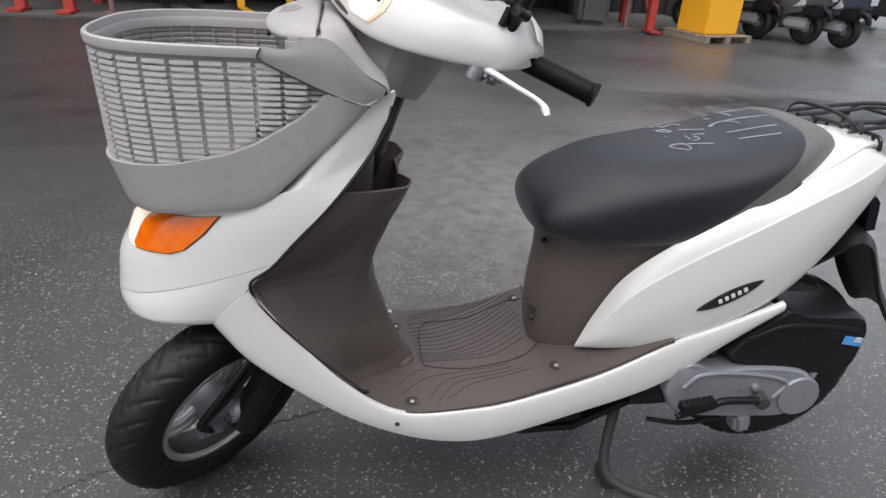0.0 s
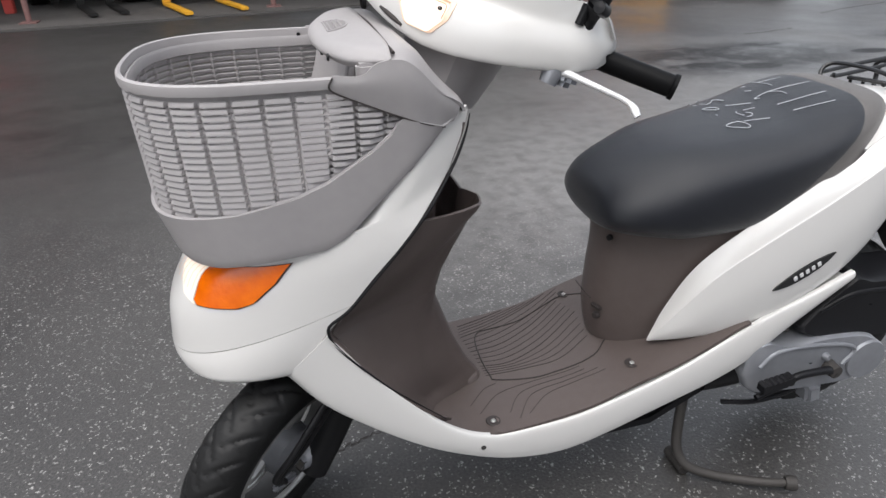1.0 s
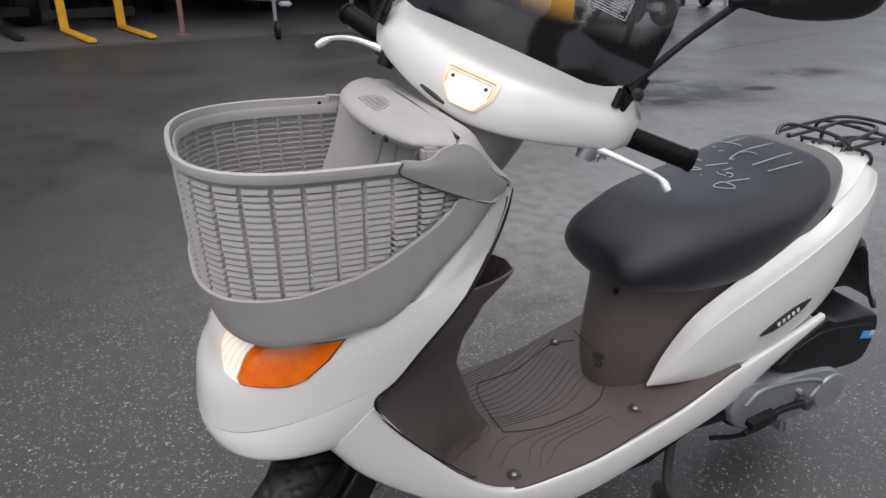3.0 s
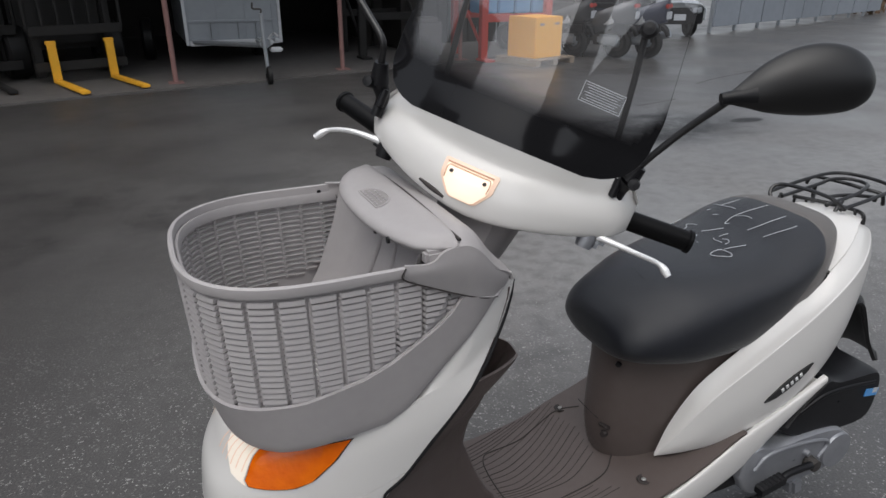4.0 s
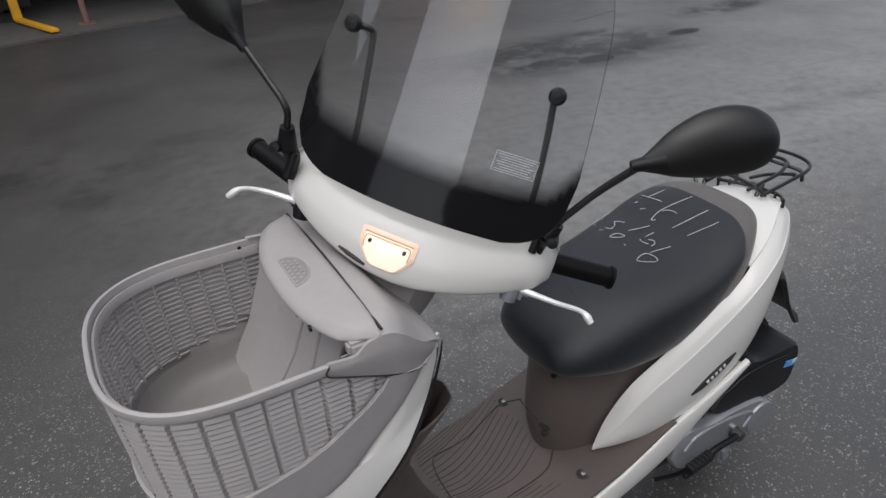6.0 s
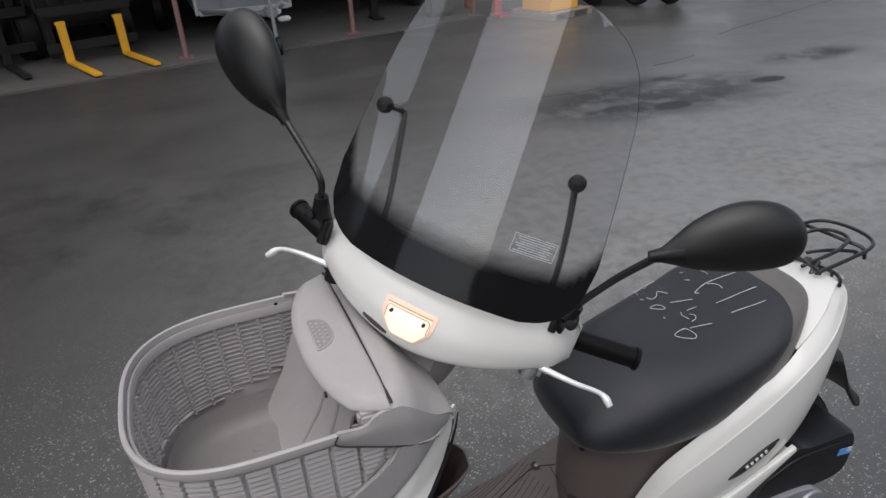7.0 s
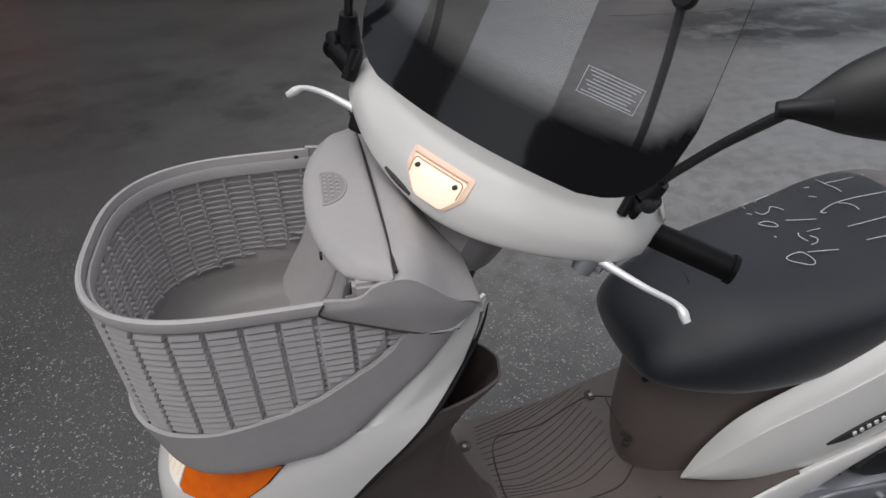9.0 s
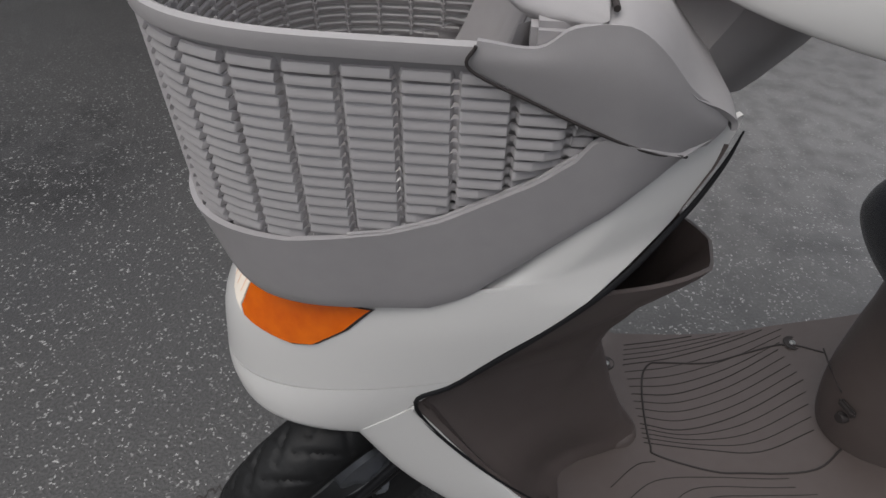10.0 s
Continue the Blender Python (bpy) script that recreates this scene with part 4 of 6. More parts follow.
# handlebar cover: sections across the bar, each a ring of (rear, up)
cover_rows = []
for lat in np.linspace(-0.214, 0.214, 27):
    a = abs(lat) / 0.214
    front = -0.108 + 0.075 * a ** 2.4
    top = 0.094 + 0.014 * a ** 2 - 0.020 * max(0, a - 0.85) / 0.15
    low = -0.030 + 0.056 * a ** 1.6
    rear = 0.062 - 0.012 * a
    shrink = 1 if a < 0.92 else math.sqrt(max(0.0, 1 - ((a - 0.92) / 0.08) ** 2)) * 0.30 + 0.70
    mid_u, mid_r = (top + low) / 2, (front + rear) / 2
    ring = [(front + 0.016, low + 0.002), (front + 0.009, low + 0.004), (front + 0.003, low + (top - low) * 0.18), (front + 0.001, low + (top - low) * 0.40), (front + 0.012, low + (top - low) * 0.72), (front + 0.040, top - 0.004), (-0.01, top + 0.006), (rear - 0.012, top - 0.004),
            (rear, mid_u), (rear - 0.012, low + 0.038), (0.0, low + 0.030), (front + 0.055, low + 0.018), (front + 0.026, low + 0.006)]
    fine_r = catmull([*ring, ring[0]], 41)[:-1]
    cover_rows.append([(mid_r + (p[0] - mid_r) * shrink, lat, mid_u + (p[1] - mid_u) * shrink) for p in fine_r])
cover = steered("handlebar_cover", grid_mesh(cover_rows, True, True), WHITE, label="glossy white handlebar cover")
# front lamp: a shallow half-round lens with a peach surround


def cover_front(lat, up):
    a = abs(lat) / 0.214
    low, top = -0.030 + 0.056 * a ** 1.6, 0.094 + 0.014 * a ** 2
    t = (up - low) / (top - low)
    return -0.108 + 0.075 * a ** 2.4 + np.interp(t, [0, 0.07, 0.2, 0.40, 0.72, 0.97], [0.018, 0.0075, 0.003, 0.0010, 0.0115, 0.040])


def lamp_plate(scale, push, thick, drop=0.0):
    shape = [(-0.040, 0.0225), (0.040, 0.0225), (0.0425, 0.020), (0.0415, -0.002), (0.040, -0.006), (0.024, -0.027), (0.018, -0.030), (-0.018, -0.030), (-0.024, -0.027), (-0.040, -0.006), (-0.0415, -0.002), (-0.0425, 0.020)]
    pts = []
    for p, q in zip(shape, shape[1:] + shape[:1]):
        pts += [(p[0] + (q[0] - p[0]) * t, p[1] + (q[1] - p[1]) * t) for t in (0, 0.25, 0.5, 0.75)]
    bm = bmesh.new()
    rings = []
    for s, p in ((0.0, push + thick * 0.4), (0.5, push + thick * 0.4), (0.9, push + thick * 0.2), (1.0, push), (1.0, push - 0.012)):
        rings.append([(cover_front(0.013 + x * scale * s, 0.020 - drop + u * scale * s) - p, 0.013 + x * scale * s, 0.020 - drop + u * scale * s) for x, u in pts])
    return grid_mesh(rings, True)


lamp = steered("position_lamp", lamp_plate(1.0, 0.0025, 0.003), LAMPFRAME, cover, "lit warm front lamp")
steered("lamp_lens", lamp_plate(0.84, 0.0045, 0.004, 0.0036), LAMPGLOW, cover, "glowing warm lens")
steered("lamp_bezel", tube([(cover_front(0.013 + x, 0.0375) - 0.0075, 0.013 + x, 0.0375) for x in (-0.036, -0.018, 0, 0.018, 0.036)], 0.0011, 6), PEACH, cover)
steered("lens_edge", tube([(cover_front(0.013 + x, u) - 0.0072, 0.013 + x, u) for x, u in ((-0.0335, 0.014), (-0.033, 0.032), (-0.02, 0.0335), (0.0, 0.0335), (0.02, 0.0335), (0.033, 0.032), (0.0335, 0.014))], 0.0008, 6), PEACH, cover)
for x in (-0.026, 0.026):
    steered("lamp_screw", moved(lathe([(0.0001, -0.003), (0.0025, -0.003), (0.003, 0.002)], 12, "X"), Matrix.Translation((cover_front(0.013 + x, 0.026) - 0.0065, 0.013 + x, 0.026))), STEEL, cover)
steered("cover_slot", tube([(cover_front(la, up) - 0.0012, la, up) for la, up in ((0.038, -0.015), (0.052, -0.0115), (0.068, -0.008), (0.083, -0.005))], [0.002, 0.0036, 0.0036, 0.002], 10), BROWNLINE, cover, "dark slot in the cover")
# grey neck under the cover and dark column boot
neck = []
for up, hw, fr, re in ((-0.010, 0.066, -0.066, 0.054), (-0.04, 0.062, -0.060, 0.050), (-0.080, 0.054, -0.052, 0.046), (-0.094, 0.050, -0.048, 0.044)):
    neck.append(list(catmull([(fr, -hw * 0.6, up), (fr, hw * 0.6, up), (fr + 0.03, hw, up), (re - 0.01, hw, up), (re, hw * 0.7, up), (re, -hw * 0.7, up), (re - 0.01, -hw, up), (fr + 0.03, -hw, up), (fr, -hw * 0.6, up)], 41)[:-1]))
steered("neck_cover", grid_mesh(neck, True, True), GREY, label="grey handlebar neck cover")
steered("column_boot", moved(lathe([(0.058, -0.24), (0.052, -0.18), (0.046, -0.12), (0.044, -0.09)], 24, "Z"), Matrix.Identity(4)), BLACK, label="black steering column cover")

# grips, levers, mirrors, screen struts
for side in (-1, 1):
    grip_rings = []
    for t in np.linspace(0, 1, 75):
        rad = 0.0158 + (0.0005 if int(t * 74) % 2 == 0 and 0.05 < t < 0.93 else 0) + (0.0025 if t > 0.95 else 0)
        root, reach = (Vector((0.028, -0.180, 0.049)), Vector((0.030, -0.129, 0.0065))) if side < 0 else (Vector((0.010, 0.185, 0.028)), Vector((0.048, 0.124, 0.017)))
        c, d = root + reach * t, reach.normalized()
        e1 = d.orthogonal().normalized()
        e2 = d.cross(e1)
        grip_rings.append([c + (e1 * math.cos(a) + e2 * math.sin(a)) * rad for a in np.linspace(0, 2 * math.pi, 20, endpoint=False)])
    steered("handgrip", grid_mesh(grip_rings, True, True), MATTE, label="black ribbed rubber handgrip")
    steered("brake_lever", tube([(-0.028, 0.165 * side, 0.014), (-0.041, 0.190 * side, 0.016), (-0.040, 0.235 * side, 0.016 - 0.004 * (side > 0)), (-0.028, 0.276 * side, 0.014 - 0.016 * (side > 0)), (-0.029, 0.295 * side, 0.003 - 0.025 * (side > 0))], [0.0095, 0.0078, 0.0052, 0.0044, 0.0040, 0.0038, 0.0038, 0.0062, 0.0048], 14), CHROME, label="bright alloy brake lever")
    steered("lever_clamp", joined(box((0.045, 0.040, 0.030), (-0.018, 0.175 * side, 0.012), 0.008), moved(lathe([(0.0001, -0.016), (0.012, -0.016), (0.014, 0.0), (0.012, 0.016), (0.0001, 0.016)], 16, "Z"), Matrix.Translation((-0.042, 0.168 * side, 0.010)))), BLACK if side > 0 else ALU, label="brake lever clamp")
    if side < 0:
        stalk = [(-0.036, -0.182, 0.090), (-0.050, -0.187, 0.108), (-0.055, -0.194, 0.130), (-0.065, -0.206, 0.155), (-0.079, -0.228, 0.196), (-0.101, -0.258, 0.244)]
        head, tip = (-0.105, -0.264, 0.251), (-0.066, -0.406, 0.335)
        spread = Vector((0.05, -0.10, 0.35)).normalized()
    else:
        stalk = [(-0.055, 0.198, 0.080), (-0.069, 0.206, 0.099), (-0.082, 0.208, 0.128), (-0.096, 0.211, 0.156), (-0.094, 0.245, 0.182), (-0.090, 0.290, 0.212)]
        head, tip = (-0.086, 0.306, 0.220), (-0.078, 0.438, 0.322)
        spread = Vector((0.05, 0.30, -0.25)).normalized()
    mirror = steered("mirror", tube(stalk, [0.0065, 0.006, 0.0052, 0.005, 0.0055], 12), GLOSS, label="black rear-view mirror on a bent stalk")
    steered("stalk_boot", tube(stalk[1:3], [0.0150, 0.0140, 0.0125, 0.0105], 16), BLACK, mirror, "black rubber boot")
    foot = Vector(stalk[0])
    steered("mirror_clamp", joined(tube([foot - Vector((0, 0, 0.030)), foot, Vector(stalk[1])], [0.0085, 0.0095, 0.0118, 0.0125], 16), moved(lathe([(0.0001, -0.020), (0.0075, -0.019), (0.009, -0.012), (0.0085, 0.0), (0.009, 0.012), (0.0001, 0.018)], 14, "X"), Matrix.Translation(Vector(stalk[1]) + Vector((-0.002, 0.010 * side, -0.004)))),
            moved(lathe([(0.0001, -0.014), (0.006, -0.013), (0.0065, 0.013), (0.0001, 0.014)], 10, "Z"), Matrix.Translation(foot + Vector((-0.014, -0.006 * side, 0.0))))), BLACK, mirror, "black mirror clamp with pinch bolt")
    h, t = Vector(head), Vector(tip)
    steered("head_collar", tube([h - (t - h) * 0.10, h + (t - h) * 0.04, h + (t - h) * 0.14], [0.0075, 0.0105, 0.0155], 14), BLACK, mirror)
    along = (t - h)
    length = along.length
    along.normalize()
    wide = (spread - along * spread.dot(along)).normalized()
    deep = along.cross(wide)
    rings = []
    for u, w in ((-0.06, 0.007), (0.0, 0.012), (0.08, 0.020), (0.22, 0.034), (0.42, 0.046), (0.62, 0.050), (0.80, 0.046), (0.92, 0.034), (0.98, 0.018), (1.0, 0.003)):
        c = h + along * (u * length) + wide * (0.0085 * max(0.0, math.sin(math.pi * u)) if side < 0 else 0.0)
        rings.append([c + wide * (math.cos(a) * w * (1.05 if side > 0 else 0.88)) + deep * (math.sin(a) * w * (0.52 if math.sin(a) > 0 else 0.30)) for a in np.linspace(0, 2 * math.pi, 25)[:-1]])
    fine_rings = [list(r) for r in zip(*[catmull([r[i] for r in rings], 40) for i in range(24)])]
    steered("mirror_shell", grid_mesh([catmull([*r, r[0]], 49)[:-1] for r in fine_rings], True, True), SHELL, mirror, "black pear-shaped mirror shell")
    strut = steered("screen_strut", tube([(-0.014, (0.128 if side > 0 else 0.150) * side, 0.09), (-0.020, (0.128 if side > 0 else 0.149) * side, 0.15), (-0.052, (0.126 if side > 0 else 0.140) * side, 0.225), (-0.080, (0.124 if side > 0 else 0.131) * side, 0.280), (-0.090, (0.126 if side > 0 else 0.129) * side, 0.2915), (-0.097, (0.142 if side > 0 else 0.131) * side, 0.292)], 0.0048, 10), GLOSS, label="black windscreen strut")
    steered("strut_knob", moved(lathe([(0.0001, -0.014), (0.008, -0.013), (0.0115, -0.007), (0.0115, 0.0), (0.008, 0.006), (0.0001, 0.007)], 18, "X"), Matrix.Translation((-0.101, (0.147 if side > 0 else 0.133) * side, 0.292))), BLACK, strut, "round black knob")

# windscreen: smoky at the foot, clear above
def screen_material():
    m = bpy.data.materials.new("clear_acrylic")
    m.use_nodes = True
    nt = m.node_tree
    b = nt.nodes["Principled BSDF"]
    nt.nodes.remove(b)
    clear, gloss = nt.nodes.new("ShaderNodeBsdfTransparent"), nt.nodes.new("ShaderNodeBsdfGlossy")
    clear.inputs["Color"].default_value = (0.90, 0.91, 0.92, 1)
    gloss.inputs["Roughness"].default_value = 0.01
    fr = nt.nodes.new("ShaderNodeFresnel")
    fr.inputs["IOR"].default_value = 2.05
    mix = nt.nodes.new("ShaderNodeMixShader")
    nt.links.new(fr.outputs[0], mix.inputs[0])
    nt.links.new(clear.outputs[0], mix.inputs[1])
    nt.links.new(gloss.outputs[0], mix.inputs[2])
    # fine scuffs give the old acrylic a faint milky veil
    veil, scuffed = nt.nodes.new("ShaderNodeBsdfDiffuse"), nt.nodes.new("ShaderNodeMixShader")
    veil.inputs["Color"].default_value = (0.8, 0.8, 0.82, 1)
    scuffed.inputs[0].default_value = 0.035
    nt.links.new(mix.outputs[0], scuffed.inputs[1])
    nt.links.new(veil.outputs[0], scuffed.inputs[2])
    smoke = nt.nodes.new("ShaderNodeBsdfPrincipled")
    smoke.inputs["Base Color"].default_value = (0.008, 0.008, 0.009, 1)
    smoke.inputs["Roughness"].default_value = 0.10
    smoke.inputs["Specular IOR Level"].default_value = 0.28
    at = nt.nodes.new("ShaderNodeAttribute")
    at.attribute_name = "tint"
    mix2 = nt.nodes.new("ShaderNodeMixShader")
    nt.links.new(at.outputs["Fac"], mix2.inputs[0])
    nt.links.new(scuffed.outputs[0], mix2.inputs[1])
    nt.links.new(smoke.outputs[0], mix2.inputs[2])
    nt.links.new(mix2.outputs[0], nt.nodes["Material Output"].inputs["Surface"])
    return m


SCREEN = screen_material()
half_w = [(0.085, 0.120), (0.095, 0.160), (0.11, 0.182), (0.135, 0.197), (0.19, 0.200), (0.30, 0.184), (0.38, 0.170), (0.44, 0.150), (0.475, 0.118), (0.495, 0.07), (0.502, 0.03)]


def screen_rear(lat, up):
    a = abs(lat)
    bow = 1.75 * a * a if a < 0.13 else 0.029575 + 0.455 * (a - 0.13) - 0.7 * (a - 0.13) ** 2
    return -0.128 + bow + 0.05 * max(0, up - 0.1) - 0.10 * max(0, 0.14 - up)


rows = []
ups = np.r_[np.linspace(0.088, 0.24, 28), np.linspace(0.255, 0.502, 24)]
for up in ups:
    w = float(np.interp(up, *zip(*half_w)))
    rows.append([(screen_rear(lat, up), lat, up) for lat in np.linspace(-w, w, 49)])
screen_bm = grid_mesh(rows)
if sum(f.normal.x for f in screen_bm.faces) > 0:
    bmesh.ops.reverse_faces(screen_bm, faces=screen_bm.faces)
screen = steered("windscreen", screen_bm, SCREEN, label="clear acrylic windscreen with smoky black lower edge")
tint = screen.data.attributes.new("tint", "FLOAT", "POINT")
back_m = (SHIFT @ STEERED).inverted()
for i, v in enumerate(screen.data.vertices):
    u = back_m @ v.co
    edge = 0.145 + 0.45 * u.y ** 2 + (0.085 if u.y > 0 else 0.040) * max(0.0, (abs(u.y) - 0.165) / 0.033) ** 1.5
    tint.data[i].value = max(0.0, min(1.0, (edge + 0.030 - u.z) / 0.034))
screen.visible_shadow = False
# thin polished edge
edge_line = [rows[i][0] for i in range(4, len(rows), 3)] + [rows[-1][k] for k in range(0, 49, 6)] + [rows[i][-1] for i in range(len(rows) - 1, 3, -3)]
steered("screen_edge", tube(edge_line, 0.00035, 6, samples=160), GLOSS, screen, "thin polished edge of the windscreen")
# small label with unreadable print, stuck on the screen
for dx, du, w, h, m in ((0, 0, 0.062, 0.026, "frame"),):
    turn = math.degrees(math.atan(2 * 1.75 * 0.11))
    spot = pose(screen_rear(-0.1135, 0.19) - 0.002, -0.1135, 0.192, 0, 0, turn)
    edge_bm = bmesh.new()
    outer = [edge_bm.verts.new((0, y, z)) for y, z in ((-0.0305, -0.0133), (0.0305, -0.0133), (0.0305, 0.0133), (-0.0305, 0.0133))]
    inner = [edge_bm.verts.new((0, y, z)) for y, z in ((-0.0296, -0.0124), (0.0296, -0.0124), (0.0296, 0.0124), (-0.0296, 0.0124))]
    for i in range(4):
        j = (i + 1) % 4
        edge_bm.faces.new((outer[i], outer[j], inner[j], inner[i]))
    steered("label_border", moved(edge_bm, spot), CHALK, screen, "thin pale label border")
    for k in range(7):
        steered("print_line", moved(box((0.0006, 0.053 - 0.006 * (k % 3), 0.0009), (0, 0, 0.0098 - k * 0.0033)), spot), CHALK, screen)
# ---- front wheel and fork, turned with the bar ----
def wheel(name, place, put, spokes=3):
    """A wheel about the local right-hand axis; place carries it to where it runs."""
    r, w = 0.207, 0.042
    prof = [(0.128, -0.030), (0.140, -0.039), (0.165, -w), (0.185, -0.040), (0.197, -0.031), (0.204, -0.018), (0.207, 0.0), (0.204, 0.018), (0.197, 0.031), (0.185, 0.040), (0.165, w), (0.140, 0.039), (0.128, 0.030)]
    fine_p = catmull(prof, 40)
    rings = []
    for k, (rad, lat) in enumerate(fine_p):
        u = abs(lat) / w
        ring = []
        for i in range(416):
            a = 2 * math.pi * i / 416
            phase = (a * 26 / (2 * math.pi) + (0.5 if lat > 0 else 0.0) + 1.1 * u) % 1.0
            second = (a * 26 / (2 * math.pi) + (0.0 if lat > 0 else 0.5) - 0.5 * u) % 1.0
            reach = max(0.0, min(1.0, (rad - 0.176) / 0.008))
            groove = max(0.0, 1 - ((phase - 0.13) / 0.11) ** 2) * (0.06 < u < 0.97) + 0.7 * max(0.0, 1 - ((second - 0.1) / 0.09) ** 2) * (0.45 < u < 0.95)
            rr = rad - 0.0040 * min(1.0, groove) * reach
            ring.append((rr * math.cos(a), lat, rr * math.sin(a)))
        rings.append(ring)
    tyre = put("tyre", moved(grid_mesh(rings, True), place), RUBBER, None, "worn black scooter tyre with diagonal tread")
    rim = put("rim", moved(lathe([(0.120, -0.031), (0.113, -0.016), (0.110, 0.0), (0.113, 0.016), (0.120, 0.031)], 64), place), RIMDARK, None, "dark cast wheel rim")
    for s in (-1, 1):
        put("rim_edge", moved(lathe([(0.131, 0.030 * s), (0.1285, 0.0345 * s), (0.1225, 0.0350 * s), (0.118, 0.031 * s), (0.117, 0.027 * s)], 64), place), RIMGREY, rim, "bright machined rim edge")
    for k in range(spokes):
        a = 2 * math.pi * k / spokes + 0.5
        put("spoke", moved(joined(tube([(0.03, 0.0, 0.012), (0.075, -0.008, 0.010), (0.114, 0, 0.012)], 0.009, 8), tube([(0.03, 0.0, -0.012), (0.075, -0.008, -0.010), (0.114, 0, -0.012)], 0.009, 8)), place @ Matrix.Rotation(a, 4, "Y")), RIMGREY, rim)
    put("hub", moved(lathe([(0.0001, -0.045), (0.018, -0.044), (0.03, -0.036), (0.048, -0.030), (0.052, 0.0), (0.048, 0.030), (0.02, 0.04), (0.0001, 0.042)], 32), place), ALU, rim, "cast hub")
    return tyre


axle_up = (0.207 - 0.89 + 0.050 * s_rear.z) / axis_up.z
AXLE = Matrix.Translation((-0.050, 0, axle_up))


def put_front(name, bm, material, parent=None, label=""):
    return steered(name, bm, material, parent, label)


wheel("front_wheel", AXLE, put_front)
for side in (-1, 1):
    steered("fork_leg", tube([(-0.012, 0.064 * side, axle_up + 0.33), (-0.017, 0.066 * side, axle_up + 0.12), (-0.024, 0.066 * side, axle_up - 0.022)], [0.021, 0.026, 0.029, 0.029, 0.027], 20), BLACK, label="black front fork leg")
    steered("fork_link", tube([(-0.025, 0.055 * side, axle_up + 0.03), (-0.045, 0.056 * side, axle_up + 0.005), (-0.060, 0.053 * side, axle_up)], [0.018, 0.016, 0.015], 12), ALU, label="alloy fork link")
    steered("axle_nut", moved(lathe([(0.0001, 0.010), (0.011, 0.009), (0.012, -0.004)], 6), Matrix.Translation((-0.06, 0.062 * side, axle_up))), STEEL)
for k, off in enumerate((0.0, 0.022)):
    steered("brake_cable", tube([(-0.020, -0.072, axle_up + 0.34), (-0.060 - off, -0.075, axle_up + 0.22), (-0.105 - off, -0.070, axle_up + 0.08), (-0.118 - off * 0.5, -0.056, axle_up + 0.005), (-0.085, -0.052, axle_up - 0.03)], 0.0068 - 0.001 * k, 10), BLACK, label="black brake cable")
steered("brake_arm", box((0.055, 0.012, 0.018), (-0.085, -0.052, axle_up - 0.030), 0.004), ALU, label="alloy brake arm")
# inner mudguard over the front wheel
body_guard = []
for x, z in ((-0.12, 0.452), (-0.09, 0.454), (-0.03, 0.440), (0.05, 0.370), (0.12, 0.290), (0.2, 0.222), (0.28, 0.190)):
    body_guard.append([(x, y, z + 0.02 * (1 - (y / 0.13) ** 2)) for y in np.linspace(-0.13, 0.13, 9)])
body("inner_mudguard", grid_mesh(body_guard), BLACK, label="black inner mudguard", thick=0.004)

# ---- rear wheel, engine and underside ----
REAR_AXLE = Matrix.Translation((1.087, 0.0, 0.240))


def put_rear(name, bm, material, parent=None, label=""):
    return body(name, bm, material, parent, label)


wheel("rear_wheel", REAR_AXLE, put_rear)


def rounded_slab(outline, y0, y1, inset=0.012, n=64):
    """A moulded case with a rounded outline in the side view and softened edges."""
    p = catmull([*outline, outline[0]], n + 1)[:-1]
    c = p.mean(axis=0)
    rings = []
    for y, s in ((y1, 1.0), (y0 + inset * 1.2 * (1 if y1 > y0 else -1), 1.0), (y0 + inset * 0.4, 0.985), (y0, 0.94), (y0 - 0.001, 0.5), (y0 - 0.0012, 0.02)):
        rings.append([(c[0] + (q[0] - c[0]) * s, y, c[1] + (q[1] - c[1]) * s) for q in p])
    return grid_mesh(rings, True)


case = body("engine_case", rounded_slab([(0.768, 0.285), (0.775, 0.335), (0.805, 0.352), (0.865, 0.334), (0.935, 0.338), (1.035, 0.328), (1.073, 0.298), (1.075, 0.25), (1.03, 0.222), (0.95, 0.222), (0.88, 0.226), (0.80, 0.238)], -0.178, -0.085), ALU, label="cast aluminium engine case")
body("case_drum", rounded_slab([(1.045 + 0.044 * math.cos(a), 0.270 + 0.044 * math.sin(a)) for a in np.linspace(0, 2 * math.pi, 13)[:-1]], -0.1835, -0.15), ALU, case, "round end of the case")
body("case_rib", tube([(0.80, -0.180, 0.30), (0.83, -0.181, 0.328), (0.90, -0.181, 0.330), (0.98, -0.181, 0.318), (1.01, -0.181, 0.30), (0.99, -0.181, 0.27)], 0.004, 8), ALU, case)
body("case_foot", box((0.035, 0.04, 0.045), (0.945, -0.165, 0.208), 0.008, pose(0, 0, 0, 0, -12, 0)), ALU, case, "cast lug under the case")
body("intake_duct", tube([(0.72, -0.11, 0.262), (0.755, -0.115, 0.266), (0.79, -0.118, 0.27)], 0.042, 20), BLACK, case, "black ribbed duct")
kick = body("kick_starter", tube([(0.955, -0.194, 0.272), (0.93, -0.199, 0.280), (0.875, -0.200, 0.281), (0.845, -0.202, 0.270), (0.785, -0.203, 0.252)], [0.0085, 0.0075, 0.0072, 0.0068, 0.0060], 12), BLACK, label="black kick starter lever")
pedal = grid_mesh([[(0.786 + 0.064 * t, -0.208 + q[0] * 0.6, 0.277 + 0.010 * t + q[1] * (1 if int(t * 24) % 4 else 0.72)) for q in ((-0.016, -0.009), (0.016, -0.009), (0.016, 0.009), (-0.016, 0.009))] for t in np.linspace(0, 1, 25)], True, True)
body("kick_pedal", pedal, BLACK, kick, "ribbed kick pedal")
